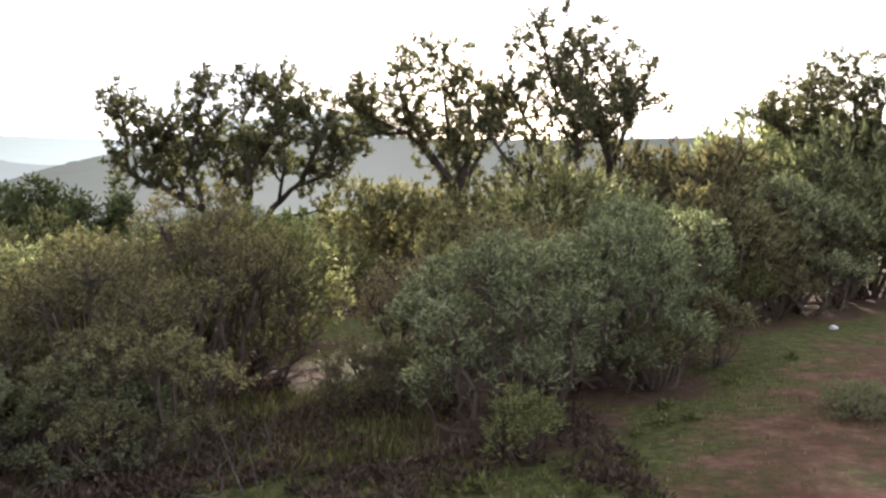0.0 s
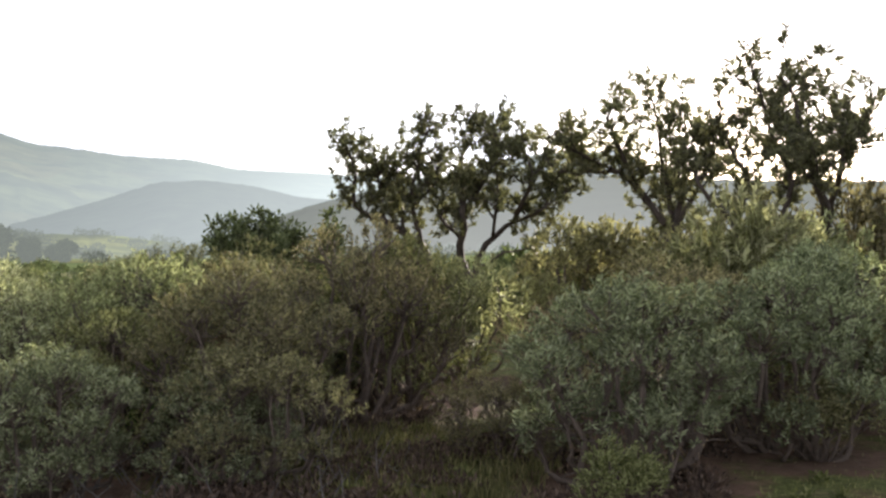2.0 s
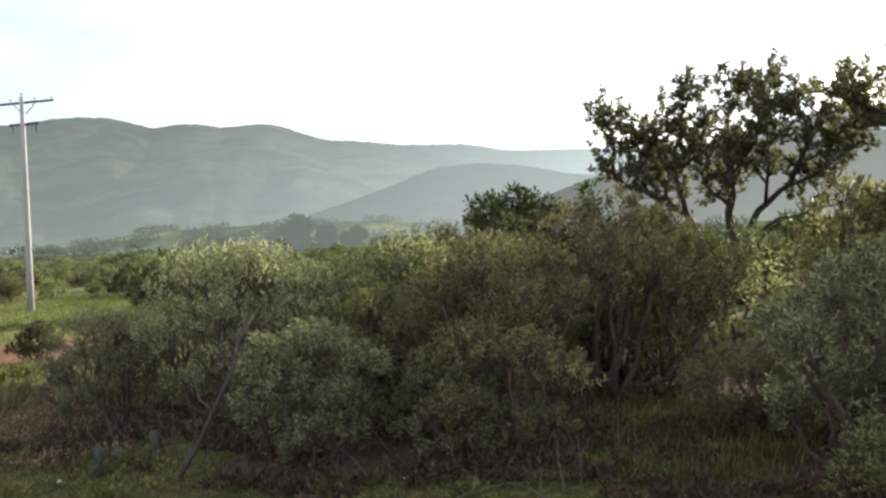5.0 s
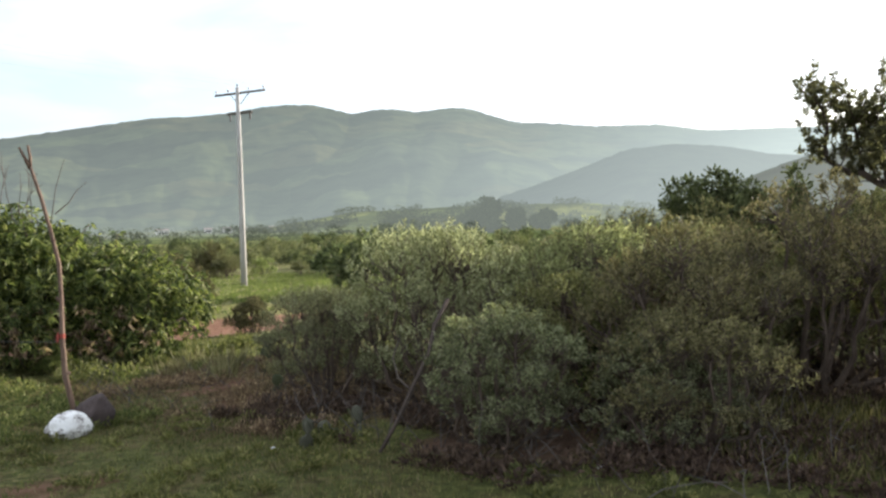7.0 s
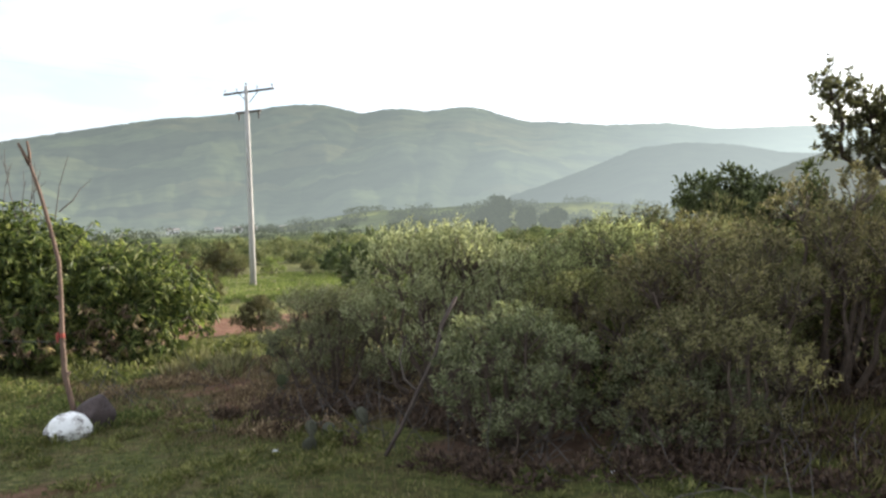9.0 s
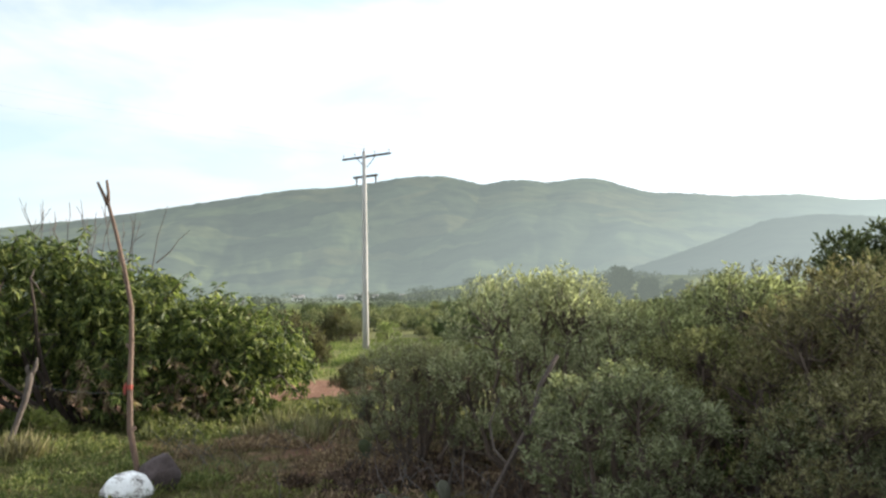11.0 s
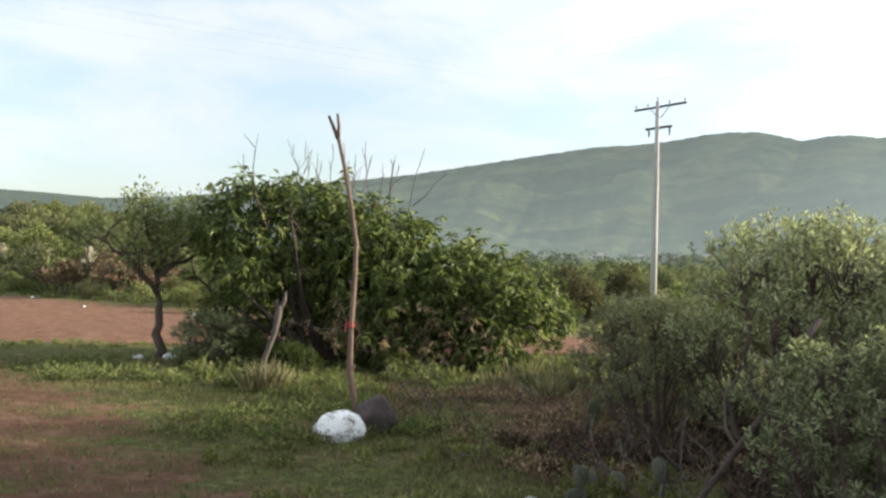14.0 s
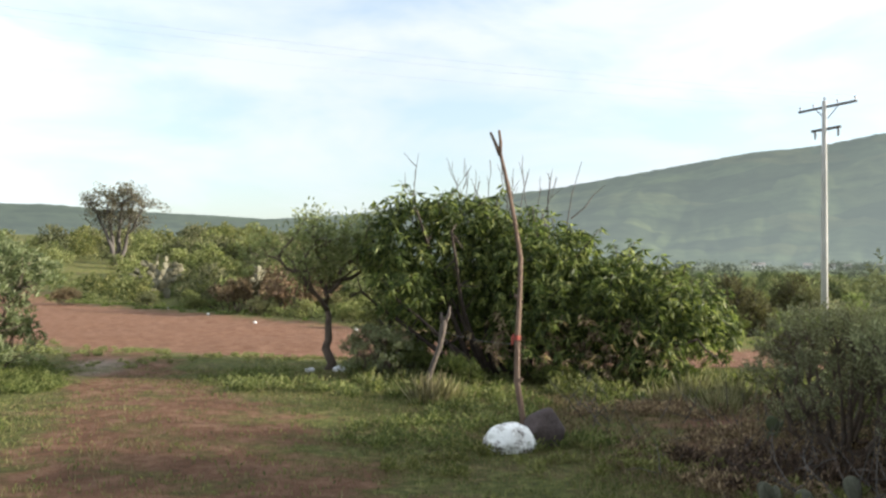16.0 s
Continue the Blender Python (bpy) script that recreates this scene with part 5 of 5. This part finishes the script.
# ---- stick, stones, stumps ----
def stone(name, x, y, size, seed, mat, label, lift=0.32, turn=0.0, category="rock", flat=0.55):
    rs, bm = np.random.default_rng(seed), bmesh.new()
    bmesh.ops.create_icosphere(bm, subdivisions=4, radius=1)
    off = Vector(rs.uniform(-9, 9, 3))
    cuts = [(Vector(rs.normal(size=3)).normalized(), rs.uniform(flat, flat + 0.25)) for _ in range(10)]
    for v in bm.verts:
        n = v.co.normalized()
        r = 1 + 0.16 * noise.fractal(n * 1.4 + off, 0.8, 2.0, 4)
        p = n * r
        for c, h in cuts:
            q = p.dot(c)
            if q > h:
                p -= c * (q - h) * 0.8
        v.co = Vector((p.x * size[0], p.y * size[1], p.z * size[2]))
    me = bpy.data.meshes.new(name)
    bm.to_mesh(me)
    bm.free()
    me.polygons.foreach_set("use_smooth", np.ones(len(me.polygons), bool))
    me.materials.append(mat)
    ob = new(name, me)
    ob.matrix_basis = pose(x, y, gz(x, y) + size[2] * lift, 0, 0, turn)
    return tagged(ob, label, category)


stone("painted_rock", -7.25, 3.28, (0.16, 0.215, 0.16), 21, WHITEROCK, "white-painted stone with worn dark patches on the grass", 0.55, 10, flat=0.72)
stone("rock", -7.44, 3.62, (0.21, 0.22, 0.26), 23, DARKROCK, "dark basalt stone wedged against the upright stick", 0.5, 30)

root = thing("forked_stick", pose(-7.56, 3.46, gz(-7.56, 3.46)), "tall crooked forked stick standing upright with a red tie", "stick")
root.scale = (1, 1, 1.06)
g = Geo()
shaft = [(0, 0, -0.15), (-0.06, 0.0, 0.2), (-0.12, -0.045, 0.5), (-0.2, -0.03, 0.85), (-0.27, 0.0, 1.2), (-0.36, 0.02, 1.55), (-0.44, -0.03, 1.9), (-0.52, -0.08, 2.2), (-0.62, -0.14, 2.5)]
g.tube(shaft, [0.029, 0.027, 0.03, 0.025, 0.022, 0.022, 0.02, 0.019, 0.017], 9)
part("shaft", g, STICKWOOD, root, smooth=True)
for tip in ([(-0.62, -0.14, 2.48), (-0.64, -0.19, 2.6), (-0.66, -0.23, 2.69)], [(-0.62, -0.14, 2.48), (-0.63, -0.135, 2.6), (-0.64, -0.15, 2.71)]):
    g = Geo()
    g.tube(tip, [0.02, 0.016, 0.012], 7)
    part("fork", g, STICKWOOD, root, smooth=True)
g = Geo()
g.tube([(-0.2, -0.075, 0.8), (-0.215, -0.07, 0.86), (-0.22, -0.06, 0.9)], [0.008, 0.017, 0.008], 8)
g.tube([(-0.19, -0.03, 0.84), (-0.2, -0.03, 0.88)], [0.027, 0.027], 9)
part("tie", g, REDRAG, root, "faded red rag tie")
for z, a in ((0.5, 1.2), (1.35, 4.0)):
    i = min(range(len(shaft)), key=lambda k: abs(shaft[k][2] - z))
    x, y, zz = shaft[i]
    g = Geo()
    g.tube([(x, y, zz - 0.02), (x + 0.05 * math.cos(a), y + 0.05 * math.sin(a), zz + 0.03)], [0.022, 0.014], 7)
    part("knot", g, STICKWOOD, root, smooth=True)

root = thing("stump_post", pose(-10.05, 2.8, gz(-10.05, 2.8)), "leaning grey broken-topped fence post", "post")
g = Geo()
g.tube([(0, -0.12, -0.2), (0.0, -0.06, 0.15), (0.02, 0.02, 0.4), (0.0, 0.1, 0.62), (0.0, 0.13, 0.8), (0.0, 0.15, 0.92)], [0.04, 0.034, 0.03, 0.032, 0.04, 0.036], 9)
part("shaft", g, PALEBARK, root, smooth=True)
for tip in ([(0, 0.14, 0.86), (0.01, 0.2, 0.98), (0.01, 0.21, 1.08)], [(0, 0.14, 0.86), (0, 0.11, 0.96), (0, 0.12, 1.0)]):
    g = Geo()
    g.tube(tip, [0.035, 0.022, 0.01], 6)
    part("splinter", g, PALEBARK, root, smooth=True)
g = Geo()
a, b = Vector((-10.05, 2.94, gz(-10.05, 2.8) + 0.78)), Vector((-7.75, 3.44, gz(-7.5, 3.5) + 0.86))
g.tube([a.lerp(b, q / 8) - Vector((0, 0, 0.12 * (q / 8) * (1 - q / 8))) for q in range(9)], [0.0016] * 9, 4)
tagged(new("fence_wire", g.mesh("fence_wire", WIREMAT)), "thin sagging fence wire from the post to the stick", "wire")


def dead_branch(name, pts, r0, r1, mat, label, category="branch"):
    g = Geo()
    g.tube(pts, taper(r0, r1, len(pts)), 8)
    tagged(new(name, g.mesh(name, mat, True)), label, category)


dead_branch("dead_branch", [(-4.02, 4.43, -0.1), (-4.1, 4.75, 0.17), (-4.28, 5.08, 0.38), (-4.47, 5.45, 0.62), (-4.6, 5.65, 0.85), (-4.68, 5.9, 1.06)], 0.016, 0.02, BARK, "dark dead branch leaning out of the thicket")
dead_branch("dead_branch", [(-4.28, 5.08, 0.36), (-4.6, 5.2, 0.42), (-4.85, 5.35, 0.56), (-5.1, 5.65, 0.72)], 0.013, 0.006, BARK, "crooked side branch reaching into the shrub")


def litter(x, y, size, seed, label):
    rs, bm = np.random.default_rng(seed), bmesh.new()
    bmesh.ops.create_icosphere(bm, subdivisions=3, radius=1)
    off = Vector(rs.uniform(-9, 9, 3))
    for v in bm.verts:
        n = v.co.normalized()
        v.co = n * (1 + 0.55 * noise.noise(n * 2.3 + off) + 0.25 * noise.noise(n * 6 + off))
        v.co = Vector((v.co.x * size, v.co.y * size * 1.3, v.co.z * size * 0.7))
    me = bpy.data.meshes.new("litter")
    bm.to_mesh(me)
    bm.free()
    me.materials.append(LITTER)
    ob = new("litter", me)
    ob.matrix_basis = pose(x, y, gz(x, y) + size * 0.4)
    tagged(ob, label, "litter", "litter")


litter(-4.9, 4.1, 0.026, 1, "crumpled white plastic litter on the grass")
litter(-2.5, 5.3, 0.016, 2, "crumpled white plastic litter at the thicket's foot")
litter(-12.75, 1.62, 0.065, 3, "white plastic bag at the small tree's foot")
litter(-12.8, 1.2, 0.05, 4, "white plastic litter near the small tree")
litter(5.3, 11.7, 0.05, 5, "white litter beside the dirt track")
for i, (x, y) in enumerate([(-38.5, -6.9), (-34.0, -4.3), (-28.8, -1.8), (-24.8, 1.6)]):
    stone("roadside_stone", x, y, (0.06, 0.075, 0.05), 40 + i, WHITEROCK, "white-painted stone marking the road's edge", 0.5, i * 50)


# ---- cacti ----
def prickly_pear(x, y, seed, levels, pad, mat, label, spread=0.6, columns=3):
    """A prickly pear: flat oval pads, each growing from the rim of another."""
    rs = np.random.default_rng(seed)
    root = thing("prickly_pear", pose(x, y, gz(x, y), 0, 0, rs.uniform(0, 360)), label, "cactus", "prickly pears")
    bm = bmesh.new()
    bmesh.ops.create_uvsphere(bm, u_segments=14, v_segments=9, radius=1)
    for v in bm.verts:
        t = (v.co.z + 1) / 2
        v.co = Vector((v.co.x * 0.42 * (0.65 + 0.45 * t), v.co.y * 0.1, (v.co.z + 1) * 0.5))
    me = bpy.data.meshes.new("pad")
    bm.to_mesh(me)
    bm.free()
    me.polygons.foreach_set("use_smooth", np.ones(len(me.polygons), bool))
    me.materials.append(mat)

    def grow(m, size, level):
        ob = new("pad", me)
        ob.parent = root
        ob.matrix_basis = m @ Matrix.Diagonal((size, size, size, 1))
        if level == 0:
            return
        for k in range(rs.integers(1, 4 if level > 1 else 3)):
            a = rs.uniform(-55, 55)
            tip = m @ Vector((math.sin(radians(a)) * size * 0.4, 0, size * (0.55 + 0.42 * math.cos(radians(a)))))
            turn = Matrix.Translation(tip) @ (m.to_3x3() @ pose(0, 0, 0, rs.uniform(-25, 25), a * spread, rs.uniform(-50, 50)).to_3x3()).to_4x4()
            grow(turn, size * rs.uniform(0.78, 0.98), level - 1)

    for _ in range(columns):
        grow(pose(rs.normal(0, pad * 0.6), rs.normal(0, pad * 0.6), -0.05, rs.uniform(-15, 15), rs.uniform(-20, 20), rs.uniform(0, 360)), pad, levels)


prickly_pear(-34.9, -2.4, 3, 4, 0.55, PALENOPAL, "tall prickly pear with pale sunlit pads on the slope", 0.5, 1)
prickly_pear(-50.5, -10.3, 5, 4, 0.72, PALENOPAL, "tall prickly pear with pale sunlit pads on the slope", 0.5, 2)
prickly_pear(-9.7, 7.0, 7, 1, 0.26, NOPAL, "low dark prickly pear at the thicket's edge", 0.6, 2)
prickly_pear(-7.3, 5.6, 8, 1, 0.16, NOPAL, "low dark prickly pear at the thicket's edge", 0.6, 2)
prickly_pear(-4.65, 4.5, 21, 1, 0.16, DULLNOPAL, "small dull grey-green prickly pear at the thicket's edge", 0.4, 2)
prickly_pear(-4.85, 4.8, 24, 1, 0.17, DULLNOPAL, "small dull grey-green prickly pear at the thicket's edge", 0.4, 1)
prickly_pear(-5.3, 4.78, 27, 0, 0.17, DULLNOPAL, "small dull grey-green prickly pear at the thicket's edge", 0.4, 2)
prickly_pear(3.4, 13.9, 11, 4, 0.5, NOPAL, "tall dark prickly pear standing in the thicket", 0.5, 3)
prickly_pear(1.0, 16.5, 12, 4, 0.5, NOPAL, "tall dark prickly pear standing in the thicket", 0.5, 3)
prickly_pear(4.6, 14.3, 14, 3, 0.5, NOPAL, "dark prickly pear standing in the thicket", 0.5, 3)


# ---- grass and weeds ----
MEADOW = leaf_material("meadow_blades", (0.07, 0.09, 0.027), (0.13, 0.155, 0.05), (0.23, 0.25, 0.09), 0.42, 0.5)


def soil_share(x, y):
    road = step(1.25, 0.75, path_distance(x, y, ROAD))
    track = 0.62 * step(1.3, 0.35, path_distance(x, y, TRACK))
    brown = 0.7 * step(1.15, 0.4, np.hypot((x + 7.7) / 2.7, (y - 5.7) / 1.6))
    near = np.zeros(np.shape(x))
    for sx, sy, ss, *_ in THICKET:
        near = np.maximum(near, 0.8 * step(1.55, 0.85, np.hypot(x - sx, y - sy) / ss))
    return np.maximum.reduce([road, track, brown, near])


def blades(name, n, region, length, width, mat, label, seed, upright=1.6, patch=0.55, keep_dirt=0.25):
    rs = np.random.default_rng(seed)
    x0, x1, y0, y1 = region
    x, y = rs.uniform(x0, x1, n), rs.uniform(y0, y1, n)
    lumps = np.array([noise.noise(Vector((a * patch, b * patch, seed))) for a, b in zip(x, y)])
    ok = (rs.uniform(size=n) > soil_share(x, y) * (1 + keep_dirt)) & (rs.uniform(-0.6, 0.5, n) < lumps)
    x, y = x[ok], y[ok]
    tufts = rs.integers(0, len(x), len(x) * 4)
    px, py = x[tufts] + rs.normal(0, 0.05, len(tufts)), y[tufts] + rs.normal(0, 0.05, len(tufts))
    d = rs.normal(0, 0.55, (len(px), 3))
    d[:, 2] = np.abs(d[:, 2]) + upright
    g = Geo()
    g.leaves(np.stack([px, py, ground_z(px, py) - 0.01], 1), d, length, width, rs, 0.15)
    tagged(new(name, g.mesh(name, mat)), label, "grass", "", "stuff")


blades("grass", 34000, (-14, 4.5, -3.5, 10), 0.05, 0.008, GRASS, "short green grass tufts on the open ground", 1)
blades("grass", 9000, (-13, -4, -2.5, 8), 0.045, 0.014, WEED, "low green weeds in the grass", 2, 0.6, 1.1)
blades("grass", 26000, (-52, -19, 5, 34), 0.12, 0.035, MEADOW, "green meadow grass by the pole", 3, 1.4, 0.25)
blades("dry_grass", 12000, (-13, -3, -1.5, 7), 0.06, 0.006, STRAW, "dry straw-coloured grass between the green", 11, 1.2, 0.8)
blades("dry_weeds", 5500, (-10.4, -5.2, 3.9, 7.4), 0.07, 0.011, DRYLEAF, "dry brown weeds over bare earth", 4, 0.8, 0.9, -0.9)


TUFT = leaf_material("tuft_blades", (0.17, 0.16, 0.085), (0.32, 0.295, 0.16), (0.5, 0.46, 0.28), 0.5, 0.55)


def tuft(x, y, n, high, seed, label):
    rs, g = np.random.default_rng(seed), Geo()
    p = rs.normal(0, 0.085, (n, 3))
    p[:, 2] = -0.02
    d = p * 2.2 + rs.normal(0, 0.24, (n, 3))
    d[:, 2] = 1
    g.leaves(p, d, high * rs.uniform(0.5, 1.1, n), 0.0045, rs, 0.1)
    ob = new("grass_tuft", g.mesh("grass_tuft", TUFT))
    ob.matrix_basis = pose(x, y, gz(x, y))
    tagged(ob, label, "grass tuft", "grass tufts")


TUFT_LABEL = "tall dry straw-coloured grass tuft"
for i, (x, y, h) in enumerate([(-9.7, 2.75, 0.42), (-9.85, 2.95, 0.36), (-9.4, 6.2, 0.4), (-8.9, 5.8, 0.35), (-10.2, 6.0, 0.4), (-8.4, 6.4, 0.35), (-9.7, 5.5, 0.3)]):
    tuft(x, y, 210, h * 0.85, 60 + i, TUFT_LABEL)


blades("grass", 2600, (-3.0, -0.1, 6.0, 8.6), 0.13, 0.013, GRASS, "taller fresh grass in the thicket's clearing", 7, 1.2, 0.7, -0.9)


def weeds(name, n, region, seed, high, leaf, mat, label, patch=0.5, gap=1.25):
    """Low broad-leaved weeds in clumps over the open ground."""
    rs, g, p, d = np.random.default_rng(seed), Geo(), [], []
    for _ in range(n):
        x, y = rs.uniform(region[0], region[1]), rs.uniform(region[2], region[3])
        if noise.noise(Vector((x * patch, y * patch, seed))) < -0.05 or (mat in (WEED, FRESH, MEADOW) and soil_share(np.array(x), np.array(y)) > 0.4) or path_distance(np.array(x), np.array(y), ROAD) < gap:
            continue
        h, k = high * rs.uniform(0.5, 1.2), 46
        o = rs.normal(size=(k, 3))
        o /= np.linalg.norm(o, axis=1, keepdims=True)
        o[:, 2] = np.abs(o[:, 2])
        p.append(np.array((x, y, gz(x, y))) + o * np.array((h * 1.1, h * 1.1, h)) * rs.uniform(0.2, 1.0, (k, 1)))
        d.append(o + rs.normal(0, 0.5, (k, 3)) + np.array((0, 0, 0.4)))
    g.leaves(np.concatenate(p), np.concatenate(d), leaf, leaf * 0.45, rs)
    tagged(new(name, g.mesh(name, mat)), label, "weeds", "", "stuff")


weeds("weed_patch", 900, (-12.4, -7.2, -0.5, 7.6), 3, 0.12, 0.05, WEED, "low fresh green weeds between the grass")
weeds("weed_patch", 230, (-12.2, -10.0, 1.8, 8.0), 5, 0.2, 0.075, WEED, "leafy green weeds along the bush's foot", 0.9)
weeds("weed_patch", 420, (-10.0, -5.4, 4.2, 7.4), 6, 0.12, 0.045, DRYLEAF, "dry brown weeds on bare earth", 0.8)
weeds("weed_patch", 900, (-12.8, -7.0, -4.6, -1.0), 8, 0.09, 0.045, MEADOW, "bright green weeds beside the track", 0.5)
weeds("weed_patch", 700, (-19.0, -13.0, -5, 3.0), 16, 0.06, 0.035, SLOPE, "rough green weeds along the road's edge", 0.7, 0.86)
weeds("weed_patch", 260, (-7.5, -3.8, 1.5, 5.2), 14, 0.08, 0.045, WEED, "small green weeds in the shaded grass", 0.8)
weeds("weed_patch", 260, (-5.5, 6.0, 4.4, 9.5), 9, 0.1, 0.06, WEED, "low weeds along the thicket's shaded edge", 0.6)
weeds("weed_patch", 900, (-62, -24, -26, 4), 12, 0.4, 0.16, SLOPE, "rough green growth on the slope beyond the road", 0.1)
weeds("dead_brush", 1500, (-6.8, 1.2, 4.5, 9.0), 21, 0.14, 0.055, DEADSTEM, "dead brown brush and fallen leaves under the thicket", 1.1)


def dry_stalks(n, region, seed, label):
    """Thin dead stalks standing and lying crosswise at the thicket's foot."""
    rs, g = np.random.default_rng(seed), Geo()
    for _ in range(n):
        x, y = rs.uniform(region[0], region[1]), rs.uniform(region[2], region[3])
        g.tube(wander((x, y, gz(x, y) - 0.02), (rs.normal(0, 0.8), rs.normal(0, 0.8), 0.7), rs.uniform(0.2, 0.6), rs, 4, 0.0, 0.2), taper(0.006, 0.002, 5), 3)
    tagged(new("dead_stalks", g.mesh("dead_stalks", GREYWOOD)), label, "stalks", "", "stuff")


dry_stalks(330, (-6.6, -1.2, 4.8, 7.6), 31, "thin dead stalks tangled under the thicket")
dry_stalks(140, (-10.0, -6.0, 4.2, 7.0), 32, "thin dead stalks lying over the dry brown weeds")
weeds("weed_patch", 1500, (-60, -24, -24, 5), 18, 0.14, 0.09, MEADOW, "green grassy verge along the road's far edge", 0.15, 1.02)
